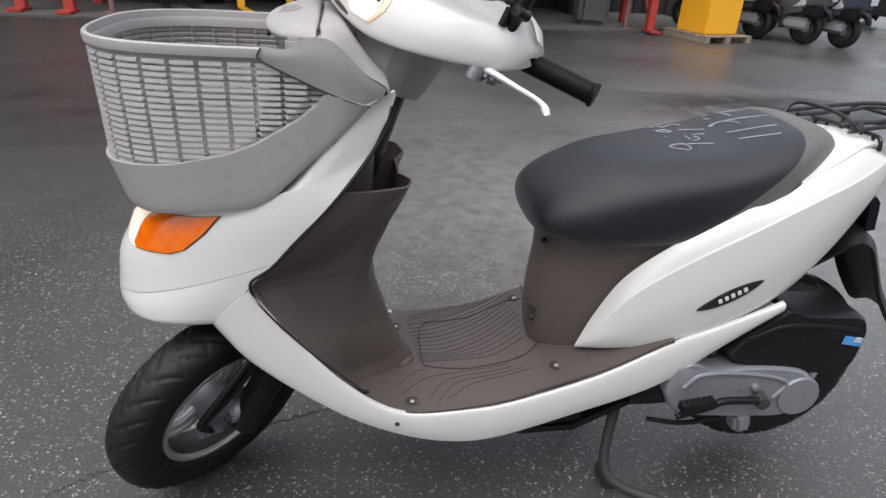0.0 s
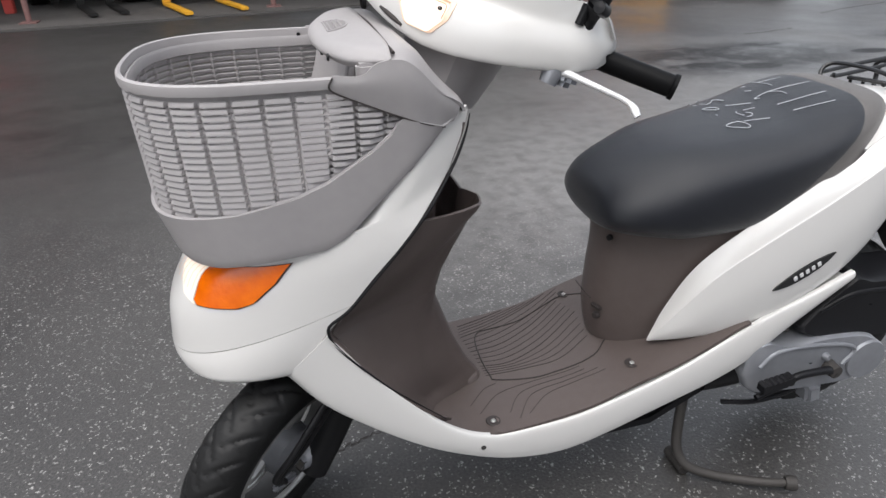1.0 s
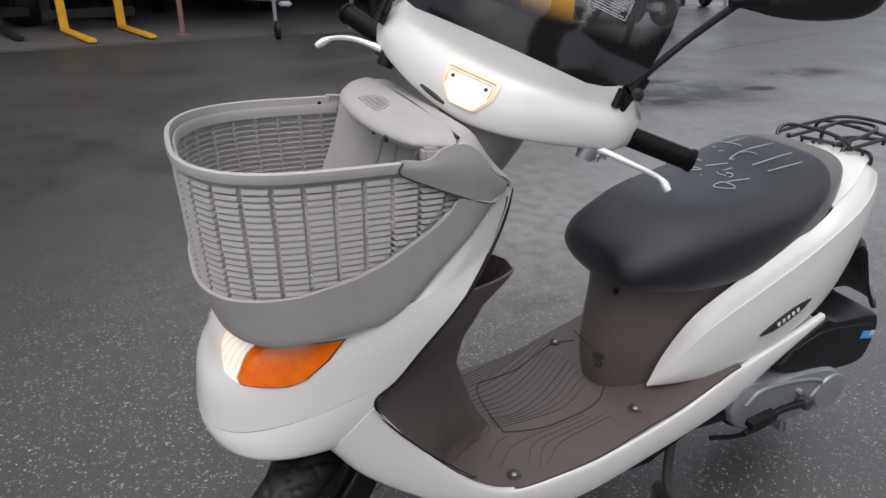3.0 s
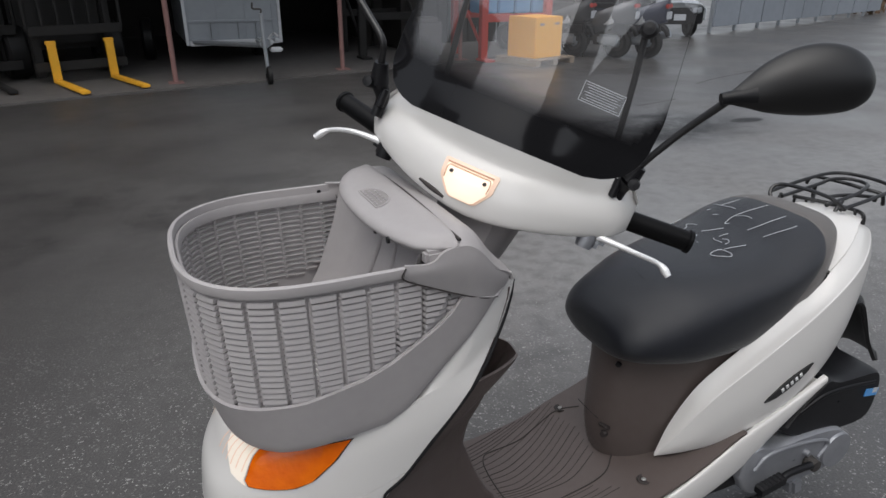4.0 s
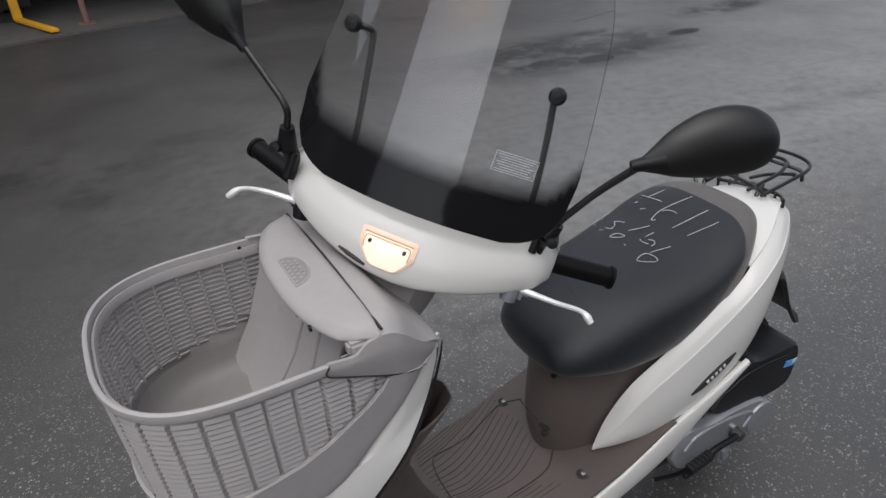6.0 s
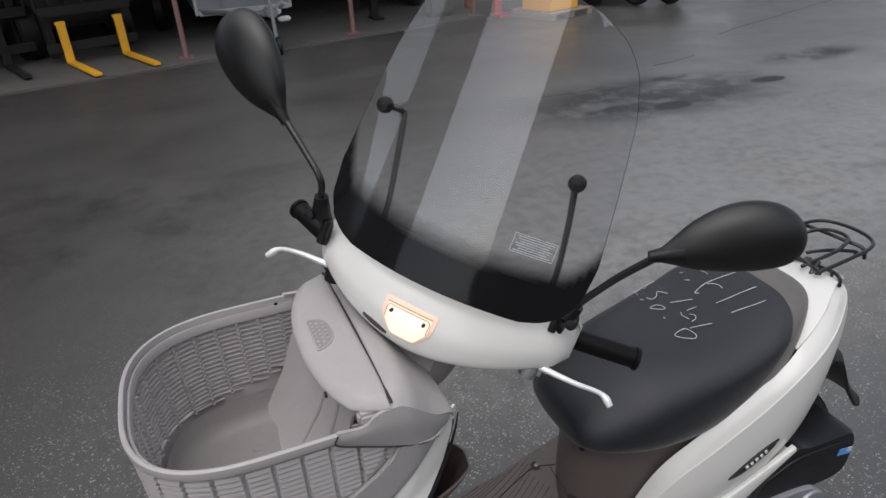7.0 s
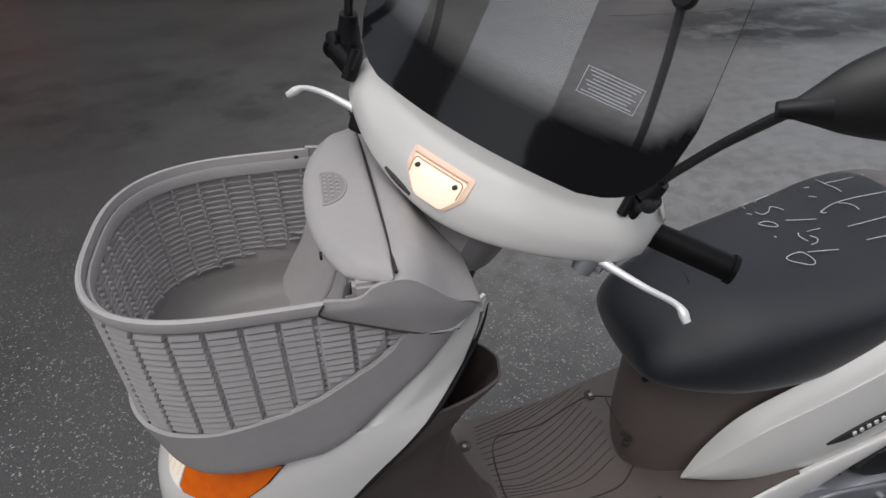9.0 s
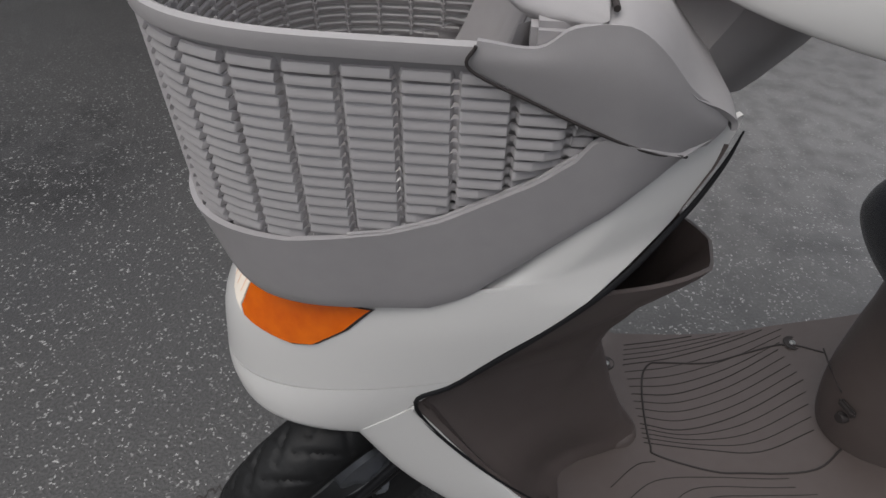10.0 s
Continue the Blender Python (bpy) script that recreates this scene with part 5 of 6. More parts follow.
body("kick_shaft", moved(lathe([(0.0001, -0.205), (0.013, -0.203), (0.015, -0.18)], 18), Matrix.Translation((0.958, 0, 0.272))), STEEL, kick)
body("case_bolt", moved(lathe([(0.0001, -0.190), (0.006, -0.189), (0.008, -0.178)], 12), Matrix.Translation((0.945, 0, 0.298))), ALU, case, "alloy boss")
cleaner = body("air_cleaner", rounded_slab([(0.880, 0.365), (0.918, 0.410), (0.962, 0.443), (0.982, 0.456), (1.02, 0.444), (1.08, 0.441), (1.136, 0.438), (1.155, 0.420), (1.160, 0.383), (1.142, 0.318), (1.05, 0.312), (0.96, 0.326), (0.895, 0.344)], -0.168, -0.07, 0.02), BLACK, label="black plastic air cleaner box")
body("cleaner_lid_rib", tube([(0.915, -0.166, 0.395), (0.975, -0.168, 0.422), (1.05, -0.168, 0.422), (1.135, -0.166, 0.412)], 0.005, 8), BLACK, cleaner)
body("cleaner_label", box((0.042, 0.002, 0.018), (1.128, -0.1705, 0.388), 0.0006, pose(0, 0, 0, 0, 10, 0)), BLUE, cleaner, "small blue and white sticker")
body("label_mark", box((0.014, 0.002, 0.012), (1.138, -0.1716, 0.391), 0.0006, pose(0, 0, 0, 0, 10, 0)), CHALK, cleaner)
for x, z in ((0.845, 0.372), (0.80, 0.345)):
    body("panel_screw", moved(lathe([(0.0001, -0.187), (0.004, -0.186), (0.005, -0.178)], 10), Matrix.Translation((x, 0.012, z))), STEEL)
body("panel_screw", moved(lathe([(0.0001, -0.182), (0.0045, -0.181), (0.005, -0.17)], 10), Matrix.Translation((0.268, 0.0, 0.243))), STEEL)
# underside: black belly cover and frame
belly = [(0.28, 0.222), (0.36, 0.192), (0.43, 0.178), (0.52, 0.168), (0.62, 0.172), (0.70, 0.215), (0.78, 0.258), (0.90, 0.36)]
body("belly_cover", grid_mesh([[(x, -0.135 + 0.27 * t, z - 0.016 * math.sin(math.pi * t)) for t in np.linspace(0, 1, 9)] for x, z in belly]), BLACK, label="black underbody cover", thick=0.012)
body("belly_lug", box((0.12, 0.03, 0.035), (0.58, -0.115, 0.196), 0.008, pose(0, 0, 0, 0, -8, 0)), BLACK)
body("cable_run", tube([(0.76, -0.15, 0.205), (0.82, -0.165, 0.204), (0.88, -0.17, 0.214), (0.92, -0.168, 0.226)], 0.005, 8), BLACK, label="black cable under the engine")
stand = body("centre_stand", tube([(0.725, -0.085, 0.19), (0.715, -0.098, 0.12), (0.712, -0.112, 0.062), (0.728, -0.135, 0.030), (0.78, -0.165, 0.018), (0.85, -0.205, 0.022), (0.90, -0.226, 0.026)], [0.0105, 0.0105, 0.0105, 0.0100, 0.0095, 0.0085], 14), STEEL, label="bent steel centre stand with foot")
body("stand_foot", tube([(0.728, -0.13, 0.013), (0.728, -0.07, 0.013)], 0.013, 12), STEEL, stand)
body("stand_leg", tube([(0.725, 0.085, 0.19), (0.715, 0.10, 0.10), (0.728, 0.125, 0.013)], 0.013, 12), STEEL, stand)
body("stand_bar", tube([(0.728, -0.085, 0.15), (0.728, 0.085, 0.15)], 0.010, 10), STEEL, stand)
body("stand_tip", tube([(0.893, -0.223, 0.026), (0.912, -0.232, 0.028)], [0.014, 0.016, 0.014], 12, samples=4), STEEL, stand)
# rear mudguard and flap
flap = []
for x, z, w in ((1.08, 0.52, 0.075), (1.16, 0.565, 0.075), (1.205, 0.555, 0.07), (1.235, 0.51, 0.068), (1.27, 0.445, 0.066), (1.315, 0.385, 0.064), (1.335, 0.372, 0.060)):
    flap.append([(x - 0.012 * (1 if abs(y) > 0.8 else 0), w * y, z - 0.02 * abs(y) ** 3) for y in np.linspace(-1, 1, 9)])
body("rear_mudguard", grid_mesh(net(flap, 17, 26)), BLACK, label="black rear mudguard", thick=0.008)
body("tail_bracket", drifted(grid_mesh(net([[(1.10, -0.06, 0.60), (1.10, 0, 0.615), (1.10, 0.06, 0.60)], [(1.19, -0.055, 0.63), (1.19, 0, 0.64), (1.19, 0.055, 0.63)], [(1.215, -0.05, 0.56), (1.22, 0, 0.56), (1.215, 0.05, 0.56)]], 9, 9))), BLACK, label="black tail lamp bracket", thick=0.02)
# rear carrier of bent rods: a front bow, two nested loops, cross bars with turned-down ends, feet and clips
ROD = 0.0042
rack = body("rear_carrier", tube([(1.062, 0.112, 0.742), (1.066, 0.124, 0.754), (1.078, 0.127, 0.767), (1.090, 0.112, 0.774), (1.096, 0.060, 0.777), (1.096, 0.010, 0.776), (1.102, -0.010, 0.769), (1.118, -0.022, 0.752)], ROD, 8), GLOSS, label="black bent-rod rear carrier")
for half, end, z in ((0.080, 1.312, 0.0), (0.044, 1.272, -0.001)):
    mid = 0.061
    far_side = [(1.078, mid + half * 0.92, 0.752 + z), (1.12, mid + half, 0.755 + z), (1.20, mid + half, 0.765 + z), (end - 0.045, mid + half * 0.93, 0.772 + z)]
    bend = [(end - 0.012, mid + half * 0.62, 0.774 + z), (end, mid, 0.774 + z), (end - 0.012, mid - half * 0.62, 0.774 + z)]
    near_side = [(x, 2 * mid - y, up) for x, y, up in far_side[::-1]]
    near_side[-1] = (1.118, near_side[-1][1], 0.749)
    body("rack_rod", tube(far_side + bend + near_side, ROD, 8), GLOSS, rack)
body("rack_bar", tube([(1.252, 0.176, 0.738), (1.252, 0.170, 0.752), (1.258, 0.155, 0.759), (1.268, 0.100, 0.760), (1.276, 0.052, 0.758), (1.284, 0.022, 0.756), (1.286, 0.010, 0.750), (1.290, 0.008, 0.730)], ROD, 8), GLOSS, rack)
body("rack_bar", tube([(1.112, 0.100, 0.747), (1.122, 0.074, 0.748), (1.144, 0.037, 0.746), (1.156, 0.002, 0.745), (1.157, -0.028, 0.745), (1.155, -0.040, 0.740), (1.157, -0.042, 0.722)], ROD, 8), GLOSS, rack)
body("rack_bar", tube([(1.175, 0.062, 0.748), (1.20, 0.050, 0.752), (1.225, 0.040, 0.752), (1.268, 0.018, 0.748), (1.270, 0.016, 0.738)], ROD, 8), GLOSS, rack)
body("rack_foot", tube([(1.150, 0.010, 0.757), (1.125, 0.002, 0.746), (1.104, -0.004, 0.724)], ROD * 1.1, 8), GLOSS, rack)
body("rack_foot", tube([(1.088, 0.112, 0.752), (1.075, 0.105, 0.742), (1.066, 0.092, 0.722)], ROD * 1.1, 8), GLOSS, rack)
body("rack_foot", tube([(1.190, 0.108, 0.760), (1.188, 0.106, 0.738), (1.176, 0.092, 0.716), (1.176, 0.075, 0.712), (1.182, 0.055, 0.715), (1.192, 0.045, 0.724)], ROD * 1.1, 8), GLOSS, rack)
for x, y, drop in ((1.128, 0.092, 0.024), (1.150, -0.010, 0.016)):
    body("rack_clip", tube([(x - 0.004, y + 0.011, 0.748), (x - 0.004, y + 0.011, 0.748 - drop), (x, y, 0.741 - drop), (x + 0.004, y - 0.011, 0.748 - drop), (x + 0.004, y - 0.011, 0.748)], ROD * 0.8, 8), GLOSS, rack)
body("rack_bolt", moved(lathe([(0.0001, 0.006), (0.008, 0.005), (0.009, -0.004)], 12, "Z"), Matrix.Translation((1.17, 0.05, 0.736))), STEEL, rack)

# ---- the shed and yard behind ----
def plate(outline, z0, z1):
    bm = bmesh.new()
    top = [bm.verts.new((x, y, z1)) for x, y in outline]
    low = [bm.verts.new((x, y, z0)) for x, y in outline]
    bm.faces.new(top)
    for i in range(len(top)):
        j = (i + 1) % len(top)
        bm.faces.new((low[i], low[j], top[j], top[i]))
    bmesh.ops.recalc_face_normals(bm, faces=bm.faces)
    return bm


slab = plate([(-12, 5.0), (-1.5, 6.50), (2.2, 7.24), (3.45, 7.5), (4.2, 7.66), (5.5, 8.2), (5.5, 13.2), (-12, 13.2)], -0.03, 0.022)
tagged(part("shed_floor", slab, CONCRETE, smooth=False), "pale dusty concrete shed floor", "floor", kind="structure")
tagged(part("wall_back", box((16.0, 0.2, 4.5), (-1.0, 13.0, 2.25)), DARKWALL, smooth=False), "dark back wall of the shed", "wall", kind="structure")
# roof lowered and side walls added to keep sky light out of the shed
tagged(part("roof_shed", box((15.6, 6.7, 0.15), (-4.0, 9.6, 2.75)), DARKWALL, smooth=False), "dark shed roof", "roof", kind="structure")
tagged(part("wall_left", box((0.2, 6.0, 2.67), (-11.8, 10.0, 1.335)), DARKWALL, smooth=False), "dark side wall added out of view to darken the shed", "wall", kind="structure")
tagged(part("wall_right", box((0.2, 3.8, 2.67), (3.7, 11.0, 1.335)), DARKWALL, smooth=False), "dark partition added to keep sky light out of the shed", "wall", kind="structure")
# unseen strip of wall, added to darken what the ground reflects
tagged(part("wall_upper_blocker", box((15.4, 0.2, 0.45), (-4.0, 6.4, 3.055)), DARKWALL, smooth=False), "dark unseen wall added over the shed to block the sky", "wall", kind="structure")


def pole(x, y):
    p = thing("shed_pole", "slim rusty pink steel pole of the shed", "pole", (x, y, 0.02), "shed poles")
    part("shaft", tube([(0, 0, 0), (0, 0, 2.66)], 0.028, 14, samples=2), POLE, p)
    part("base_plate", box((0.16, 0.16, 0.015), (0, 0, 0.008), 0.003), POLE, p)


for x, y in ((0.19, 7.16), (2.18, 7.46), (3.94, 7.72), (-2.2, 6.75)):
    pole(x, y)


def forklift(x, y, colour, gap, reach):
    f = thing("forklift", "forklift parked in the dark shed, forks lowered", "forklift", group="forklifts", m=pose(x, y, 0.025, 0, 0, 19))
    for s in (-1, 1):
        fork = part("fork", joined(box((0.085, 0.045, 0.40), (s * gap / 2, 0, 0.22), 0.006), box((0.085, reach, 0.035), (s * gap / 2, -reach / 2 + 0.02, 0.03), 0.008)), colour, f, "painted steel fork")
        part("mast", box((0.09, 0.12, 2.4), (s * 0.38, 0.28, 1.25), 0.01), SHEDBLACK, f)
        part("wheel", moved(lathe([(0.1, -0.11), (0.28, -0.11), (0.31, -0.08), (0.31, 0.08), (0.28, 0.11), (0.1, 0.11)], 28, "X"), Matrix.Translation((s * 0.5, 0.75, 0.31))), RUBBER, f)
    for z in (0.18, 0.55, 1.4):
        part("crossbar", box((0.95, 0.05, 0.10), (0, 0.06, z), 0.008), SHEDBLACK, f)
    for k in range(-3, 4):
        part("backrest_bar", box((0.03, 0.03, 0.8), (k * 0.16, 0.08, 0.95), 0.004), SHEDBLACK, f)
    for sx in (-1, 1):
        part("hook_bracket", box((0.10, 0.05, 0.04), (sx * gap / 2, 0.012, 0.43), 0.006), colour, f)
    part("chassis", box((1.0, 1.7, 0.7), (0, 1.45, 0.65), 0.06), SHEDBLACK, f)
    part("overhead_guard", box((0.95, 1.2, 0.06), (0, 1.2, 2.0), 0.02), SHEDBLACK, f)


forklift(-0.70, 7.63, YELLOW, 0.59, 0.95)
forklift(-1.75, 7.70, SHEDBLACK, 0.30, 0.85)

trailer = thing("trailer", "galvanised box trailer with a jockey wheel, tipped on its drawbar", "trailer", (1.0, 8.0, 0))
part("box", box((1.16, 2.2, 1.0), (0.02, 1.35, 0.80), 0.015), SILVER, trailer, "galvanised box")
for k in range(4):
    part("panel_rib", box((0.03, 0.02, 0.95), (-0.50 + k * 0.34, 0.245, 0.80), 0.004), SILVER, trailer)
for x in (-0.555, 0.595):
    part("corner_strip", box((0.035, 0.03, 1.0), (x, 0.24, 0.80), 0.006), PALEMETAL, trailer, "pale metal corner strip")
part("front_rail", box((1.12, 0.03, 0.03), (0.02, 0.235, 0.58), 0.006), SILVER, trailer)
for x in (-0.25, 0.08, 0.30):
    part("bracket", box((0.025, 0.05, 0.20), (x, 0.225, 0.46), 0.005), SILVER, trailer)
part("chassis_beam", box((1.10, 0.06, 0.06), (0.02, 0.22, 0.325), 0.008), PALEMETAL, trailer, "pale galvanised chassis beam")
part("jockey_crank", tube([(0.12, -1.2, 0.75), (0.12, -1.2, 0.79), (0.04, -1.2, 0.80), (0.04, -1.2, 0.86)], 0.010, 8), STEEL, trailer, "dark crank handle")
part("coupling_lever", joined(box((0.05, 0.22, 0.05), (0.22, -1.02, 0.44), 0.012), tube([(0.22, -0.95, 0.46), (0.27, -1.02, 0.52), (0.30, -1.10, 0.50)], 0.014, 8), box((0.14, 0.10, 0.05), (0.27, -1.08, 0.36), 0.015)), PALEMETAL, trailer, "bright coupling head and lever")
part("drawbar", joined(tube([(-0.5, 0.25, 0.34), (0.12, -0.95, 0.40)], 0.03, 8, samples=2), tube([(0.5, 0.25, 0.34), (0.18, -0.95, 0.40)], 0.03, 8, samples=2)), SILVER, trailer, "steel drawbar")
part("coupling", box((0.12, 0.3, 0.09), (0.15, -1.0, 0.43), 0.02), SILVER, trailer)
jw = part("jockey_post", tube([(0.14, -1.2, 0.12), (0.12, -1.2, 0.75)], 0.022, 10, samples=2), SILVER, trailer, "upright jockey wheel post")
part("jockey_wheel", moved(lathe([(0.03, -0.03), (0.075, -0.03), (0.10, -0.02), (0.10, 0.02), (0.075, 0.03), (0.03, 0.03)], 24, "X"), Matrix.Translation((0.15, -1.21, 0.10))), RUBBER, jw, "small rubber wheel")
part("wheel", moved(lathe([(0.1, -0.08), (0.25, -0.08), (0.28, -0.05), (0.28, 0.05), (0.25, 0.08), (0.1, 0.08)], 28, "X"), Matrix.Translation((-0.98, 1.4, 0.29))), RUBBER, trailer)
part("wheel", moved(lathe([(0.1, -0.08), (0.25, -0.08), (0.28, -0.05), (0.28, 0.05), (0.25, 0.08), (0.1, 0.08)], 28, "X"), Matrix.Translation((0.48, 1.4, 0.29))), RUBBER, trailer)


def rack_frame(x, y, w=1.6, paint=None, words="red painted steel storage rack in the shed"):
    paint = paint or RED
    r = thing("storage_rack", words, "rack", (x, y, 0.025), "storage racks")
    for s in (0, 1):
        for d in (0, 0.9):
            part("upright", box((0.10, 0.10, 2.6), (s * w, d, 1.3), 0.008), paint, r)
        part("foot", box((0.14, 0.30, 0.03), (s * w, -0.08, 0.015), 0.005), paint, r)
        part("brace", tube([(s * w + 0.02, 0, 0.1), (s * w + 0.02, 0.9, 0.9)], 0.022, 8, samples=2), paint, r)
    for z in (0.55, 1.6):
        for d in (0, 0.9):
            part("beam", box((w, 0.05, 0.10), (w / 2, d, z), 0.006), paint, r)
    return r


rack_frame(2.75, 8.4, 0.95, SHEDBLACK, "dark steel storage rack in the shed, shade in its colour")
rack_frame(4.18, 7.5, 1.0)
rack_frame(-3.03, 6.62, 0.46)
for i in range(4):
    c = thing("crate", "blue plastic crate on the rack", "crate", (4.30 + i * 0.26, 7.75, 0.63), "crates")
    part("shell", box((0.24, 0.38, 0.18), (0, 0, 0.09), 0.015), CRATE, c)
    part("lip", box((0.25, 0.39, 0.02), (0, 0, 0.17), 0.006), CRATE, c)

pallet = thing("pallet", "worn wooden pallet under the yellow box", "pallet", m=pose(4.86, 7.25, -0.045, 0, 0, 17))
for k in range(5):
    part("deck_board", box((0.80, 0.11, 0.018), (0, -0.32 + k * 0.16, 0.125), 0.003), WOOD, pallet)
for k in range(3):
    part("bearer", box((0.09, 0.75, 0.070), (-0.35 + k * 0.35, 0, 0.08), 0.004), WOOD, pallet)
crate_box = thing("yellow_box", "tall orange-yellow corrugated box on a pallet", "box", m=pose(4.83, 7.23, 0.090, 0, 0, 17))
part("body", box((0.54, 0.50, 0.52), (0, 0, 0.26), 0.01), ORANGEY, crate_box)
for s in (-0.15, 0.15):
    part("hand_hole", box((0.09, 0.004, 0.03), (s, -0.2515, 0.43), 0.004), WOOD, crate_box)


def parked_scooter(x, y, turn, paint, tall=1.0):
    s = thing("parked_scooter", "used scooter parked in a row by the shed", "scooter", m=pose(x, y, 0, 0, 0, turn), group="parked scooters")
    for wx in (-0.58, 0.58):
        w = part("wheel", moved(lathe([(0.11, -0.035), (0.16, -0.05), (0.20, -0.03), (0.21, 0), (0.20, 0.03), (0.16, 0.05), (0.11, 0.035)], 28), Matrix.Translation((wx, 0, 0.21))), RUBBER, s)
        part("rim", moved(lathe([(0.02, -0.03), (0.10, -0.02), (0.115, -0.034), (0.115, 0.034), (0.10, 0.02), (0.02, 0.03)], 20), Matrix.Translation((wx, 0, 0.21))), STEEL, w)
    part("body", grid_mesh(net([[(-0.05 + 0.0, -w, z0), (0.25, -w * 1.3, z0 + 0.02), (0.55, -w * 1.1, z0 + 0.12), (0.8, -w * 0.4, z0 + 0.2), (0.8, w * 0.4, z0 + 0.2), (0.55, w * 1.1, z0 + 0.12), (0.25, w * 1.3, z0 + 0.02), (-0.05, w, z0)] for z0, w in ((0.30, 0.10), (0.40, 0.15), (0.52, 0.16), (0.60, 0.12))], 40, 14)), paint, s, "painted rear body", thick=0.01)
    part("seat", box((0.62, 0.26, 0.12), (0.32, 0, 0.74), 0.05), VINYL, s)
    part("engine", box((0.45, 0.24, 0.20), (0.42, 0, 0.28), 0.05), STEEL, s)
    part("front_shield", u_surface([(-0.62, -0.28, 0.12, 0.40, 0.30), (-0.60, -0.30, 0.19, 0.50, 0.46), (-0.52, -0.27, 0.21, 0.64, 0.64), (-0.42, -0.24, 0.19, 0.80, 0.80), (-0.36, -0.22, 0.15, 0.92, 0.90)]), paint, s, "painted front shield", thick=0.01)
    part("floorboard", box((0.42, 0.30, 0.06), (-0.10, 0, 0.27), 0.02), BLACK, s)
    part("handlebar", tube([(-0.20, -0.32, 0.98), (-0.28, -0.15, 1.0), (-0.32, 0, 0.99), (-0.28, 0.15, 1.0), (-0.20, 0.32, 0.98)], 0.018, 10), BLACK, s)
    part("headlamp_cowl", u_surface([(-0.46, -0.22, 0.10, 0.92, 0.92), (-0.48, -0.2, 0.14, 0.99, 0.98), (-0.44, -0.2, 0.13, 1.05, 1.05)]), paint, s, thick=0.01)
    for side in (-1, 1):
        part("mirror", joined(tube([(-0.27, 0.2 * side, 1.0), (-0.26, 0.25 * side, 1.15)], 0.007, 8, samples=2), box((0.03, 0.14, 0.09), (-0.26, 0.29 * side, 1.19), 0.02)), BLACK, s)
    part("plate", box((0.006, 0.17, 0.10), (0.84, 0, 0.60), 0.004), CHALK, s)
    part("tail_lamp", box((0.05, 0.16, 0.06), (0.82, 0, 0.72), 0.015), RED, s, "red tail lamp")
    part("silencer", tube([(0.30, 0.16, 0.22), (0.55, 0.19, 0.27), (0.80, 0.19, 0.34)], [0.03, 0.05, 0.055], 14), SILVER, s, "bright silencer")
    part("fender", tube([(0.66, 0, 0.46), (0.80, 0, 0.42), (0.86, 0, 0.32)], [0.05, 0.045, 0.03], 10), BLACK, s)
    part("engine_cover", box((0.34, 0.07, 0.15), (0.50, -0.15, 0.26), 0.035), SILVER, s, "dull silver engine cover")
    part("hub", moved(lathe([(0.0001, -0.06), (0.05, -0.055), (0.06, -0.02)], 18), Matrix.Translation((0.58, 0, 0.21))), SILVER, s)
    part("side_panel", box((0.40, 0.03, 0.13), (0.36, -0.17, 0.50), 0.014, pose(0, 0, 0, 0, -14, 0)), PALEMETAL, s, "pale side panel")
    part("air_box", box((0.26, 0.09, 0.14), (0.66, -0.12, 0.42), 0.03), BLACK, s)
    part("stand", tube([(0.10, -0.12, 0.20), (0.16, -0.20, 0.012)], 0.012, 8, samples=2), STEEL, s)
    return s


PAINTS = [mat("black_scooter_paint", (0.02, 0.02, 0.022), 0.3, coat=0.5, grain=0.1), mat("silver_scooter_paint", (0.10, 0.10, 0.105), 0.3, metal=0.5, coat=0.5, grain=0.1), mat("dark_blue_paint", (0.03, 0.035, 0.06), 0.3, coat=0.5, grain=0.1)]
for i, (x, y, turn) in enumerate(((5.45, 8.07, -62), (5.88, 7.68, -58), (6.36, 7.52, -66))):
    parked_scooter(x, y, turn, PAINTS[(0, 1, 2, 0, 2)[i]])

# far fence and shed behind the row
fence = thing("sheet_fence", "pale grey sheet metal fence along the yard", "fence", m=pose(10.45, 9.65, 0, 0, 0, 16.0))
for k in range(9):
    part("panel", box((0.96, 0.04, 2.0), (0.5 + k * 1.0, 0, 1.12), 0.006), FENCE, fence)
    part("post", box((0.06, 0.06, 2.1), (k * 1.0, 0.05, 1.05), 0.006), SILVER, fence)
shed = thing("corrugated_shed", "dark corrugated sheet shed behind the parked scooters", "shed", m=pose(3.2, 9.9, 0, 0, 0, 0))
for k in range(27):
    part("sheet", box((0.17, 0.06 if k % 2 else 0.10, 2.4), (0.1 + k * 0.19, -0.02 * (k % 2), 1.2), 0.02), DARKWALL, shed)

# battered silver car at the end of the row
car = thing("old_car", "battered silver car with a dented bonnet", "car", m=pose(8.95, 9.1, 0, 0, 0, 74) @ Matrix.Scale(0.72, 4))
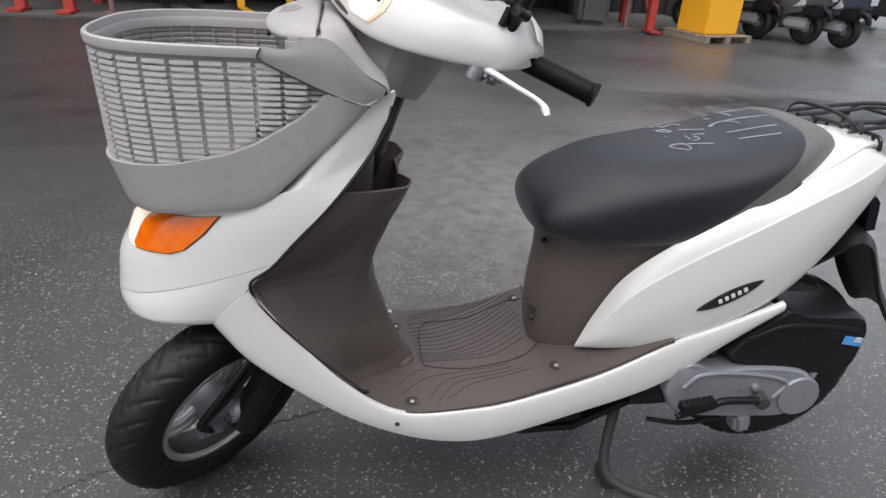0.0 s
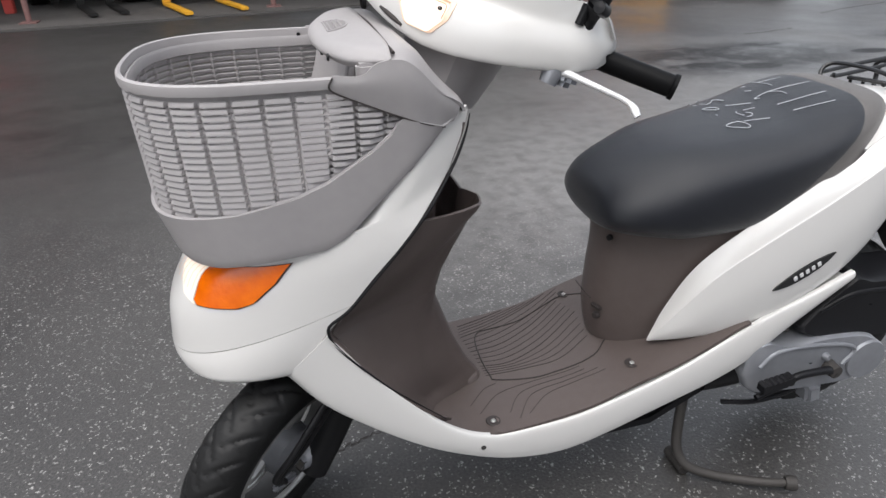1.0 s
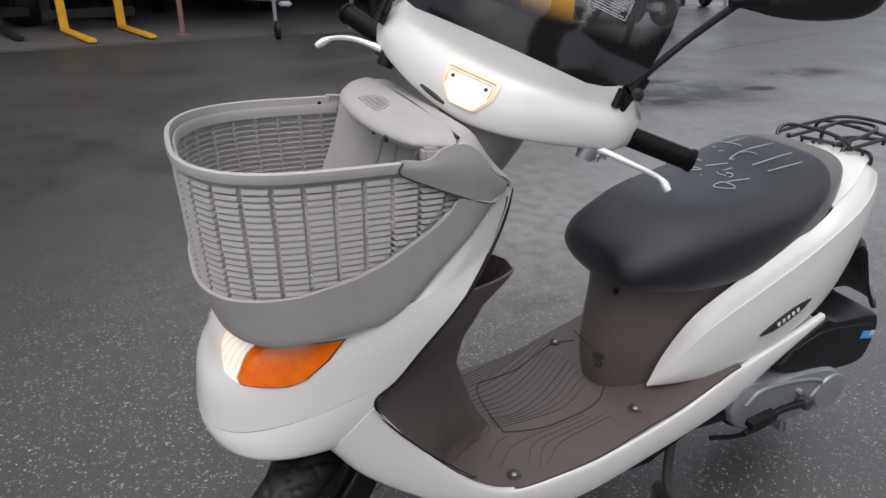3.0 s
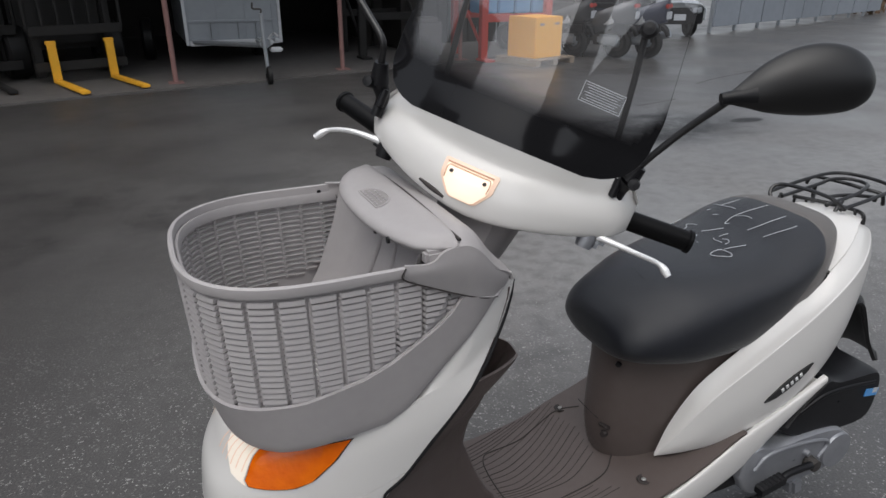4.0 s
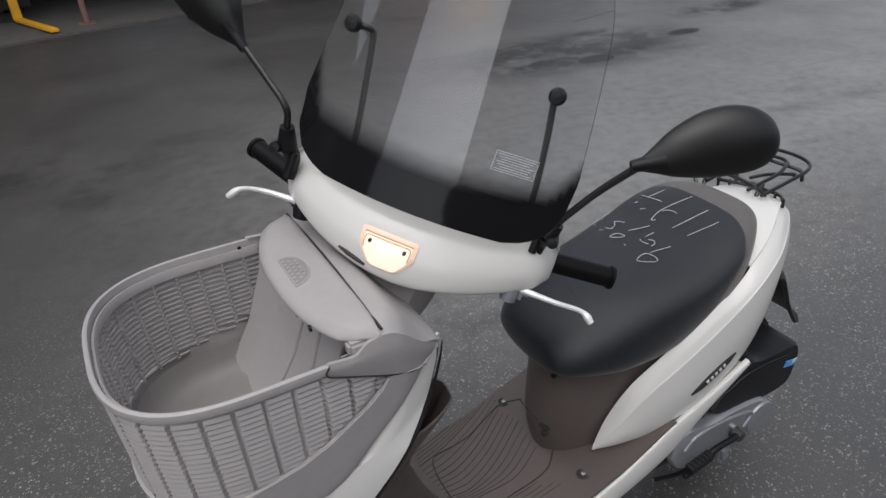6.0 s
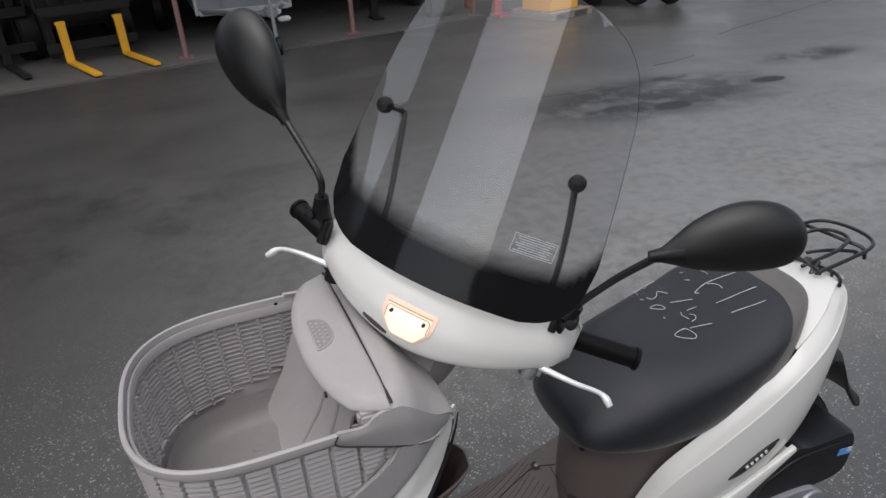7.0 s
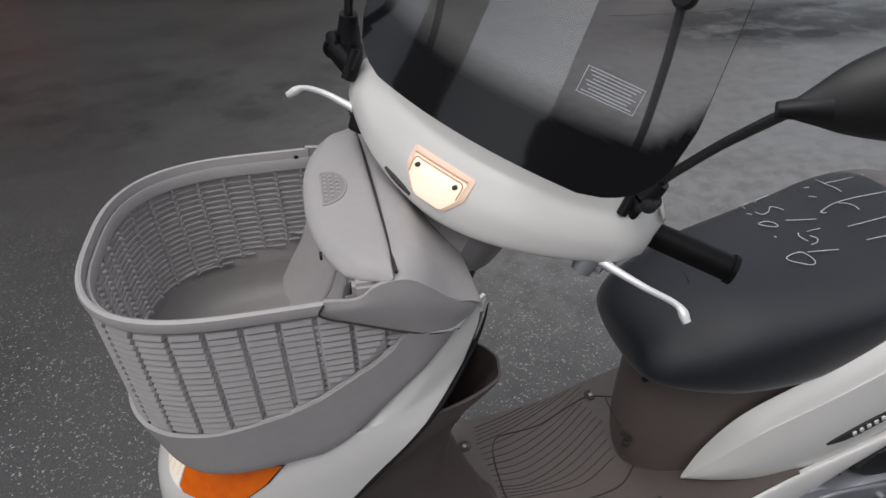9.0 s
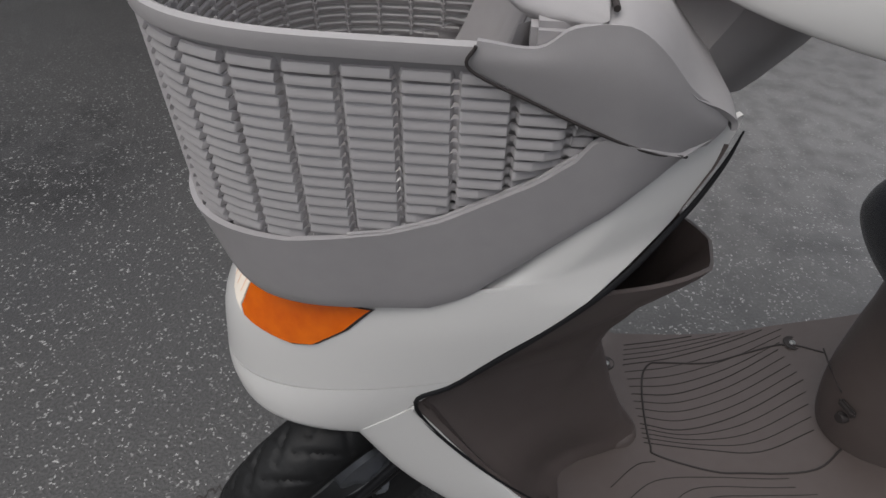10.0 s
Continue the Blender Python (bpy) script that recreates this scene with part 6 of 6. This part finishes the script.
part("body", grid_mesh(net([[(x, -0.78, z) for x, z in ((-0.1, 0.45), (0.3, 0.40), (1.2, 0.40), (2.6, 0.45))], [(x, -0.80, z) for x, z in ((-0.05, 0.72), (0.3, 0.76), (1.2, 0.82), (2.6, 0.86))],
     [(x, -0.60, z) for x, z in ((0.0, 0.84), (0.35, 0.93), (1.2, 0.97), (2.6, 0.95))], [(x, 0.0, z) for x, z in ((-0.05, 0.87), (0.32, 0.96), (1.2, 1.02), (2.6, 1.0))],
     [(x, 0.60, z) for x, z in ((0.0, 0.82), (0.35, 0.90), (1.2, 0.97), (2.6, 0.95))], [(x, 0.80, z) for x, z in ((-0.05, 0.72), (0.3, 0.76), (1.2, 0.82), (2.6, 0.86))], [(x, 0.78, z) for x, z in ((-0.1, 0.45), (0.3, 0.40), (1.2, 0.40), (2.6, 0.45))]], 30, 40)), CARPAINT, car, "silver dented body", thick=0.02)
part("front_panel", box((0.10, 1.5, 0.40), (-0.02, 0, 0.55), 0.03), BLACK, car, "dark broken front")
part("headlamp", box((0.08, 0.28, 0.15), (-0.06, 0.55, 0.68), 0.03), SILVER, car)
part("headlamp", box((0.08, 0.28, 0.15), (-0.06, -0.55, 0.68), 0.03), SILVER, car)
part("plate", box((0.01, 0.32, 0.15), (-0.085, -0.1, 0.52), 0.004), CHALK, car)
part("cabin", box((1.3, 1.3, 0.5), (1.9, 0, 1.2), 0.15), BLACK, car)
for wx in (0.55, 2.4):
    for wy in (-0.72, 0.72):
        part("wheel", moved(lathe([(0.1, -0.08), (0.26, -0.09), (0.30, -0.05), (0.30, 0.05), (0.26, 0.09), (0.1, 0.08)], 28), Matrix.Translation((wx, wy, 0.30))), RUBBER, car)
sack = thing("concrete_block", "rounded grey concrete block in the shed", "block", (3.55, 8.05, 0.022))
part("block", box((0.42, 0.35, 0.55), (0, 0, 0.275), 0.06), CONCRETE, sack)

hedge = bmesh.new()
rng = random.Random(4)
for k in range(2600):
    x, y, z = rng.uniform(18.5, 34), rng.uniform(12.0, 15), abs(rng.gauss(0, 0.75))
    s = rng.uniform(0.05, 0.16)
    t = Euler((rng.uniform(0, 6), rng.uniform(0, 6), 0)).to_matrix()
    hedge.faces.new([hedge.verts.new(Vector((x, y, z)) + t @ Vector(q)) for q in ((-s, -s * 0.4, 0), (s, -s * 0.3, 0), (s * 0.7, s * 0.5, 0), (-s * 0.6, s * 0.4, 0))])
LEAF = mat("dry_scrub", (0.07, 0.05, 0.025), 0.8, grain=0.5, scale=3, second=(0.10, 0.035, 0.02))
tagged(part("scrub", hedge, LEAF, smooth=False), "reddish brown scrub at the yard's edge", "scrub", kind="stuff")

# plain buildings behind the camera, unseen, inferred from the windscreen's reflections
# the tall narrow one is added in place of a person's dark reflection
for name, size, at in (("wall_south", (18.6, 0.4, 3.9), (7.8, -9.0, 1.95)), ("wall_stand_in", (3.2, 0.6, 10.0), (-3.1, -9.0, 5.0)), ("wall_west", (0.4, 7.4, 10.5), (-12.5, 1.3, 5.25))):
    tagged(part(name, box(size, at), WALLGREY, smooth=False), "plain weathered wall out of view, placed for the windscreen's reflections", "wall", kind="structure")

# cracks running through the asphalt
def crack(points, count, widest, seed):
    rng = random.Random(seed)
    bm = bmesh.new()
    prev = None
    for x, y in catmull(points, count):
        x, y = x + rng.uniform(-0.004, 0.004), y + rng.uniform(-0.006, 0.006)
        h = rng.uniform(0.3, 1.0) * widest
        pair = (bm.verts.new((x, y - h, 0.0012)), bm.verts.new((x, y + h, 0.0012)))
        if prev:
            bm.faces.new((prev[0], pair[0], pair[1], prev[1]))
        prev = pair
    part("crack", bm, BROWNLINE, bpy.data.objects["ground"], "thin jagged crack", smooth=False)


crack([(-0.62, -0.22), (-0.45, -0.10), (-0.354, -0.031), (-0.293, 0.004), (-0.15, 0.055), (0.02, 0.127), (0.083, 0.147), (0.153, 0.174), (0.24, 0.22), (0.34, 0.235), (0.46, 0.30)], 150, 0.0034, 9)
crack([(2.30, 3.86), (2.57, 3.81), (3.05, 3.76), (3.30, 3.80)], 60, 0.012, 3)
crack([(4.10, 4.17), (4.35, 4.21), (4.70, 4.30)], 40, 0.012, 4)
crack([(5.6, 4.95), (6.1, 5.16), (6.7, 5.34), (7.6, 5.65), (8.4, 5.9)], 90, 0.016, 5)
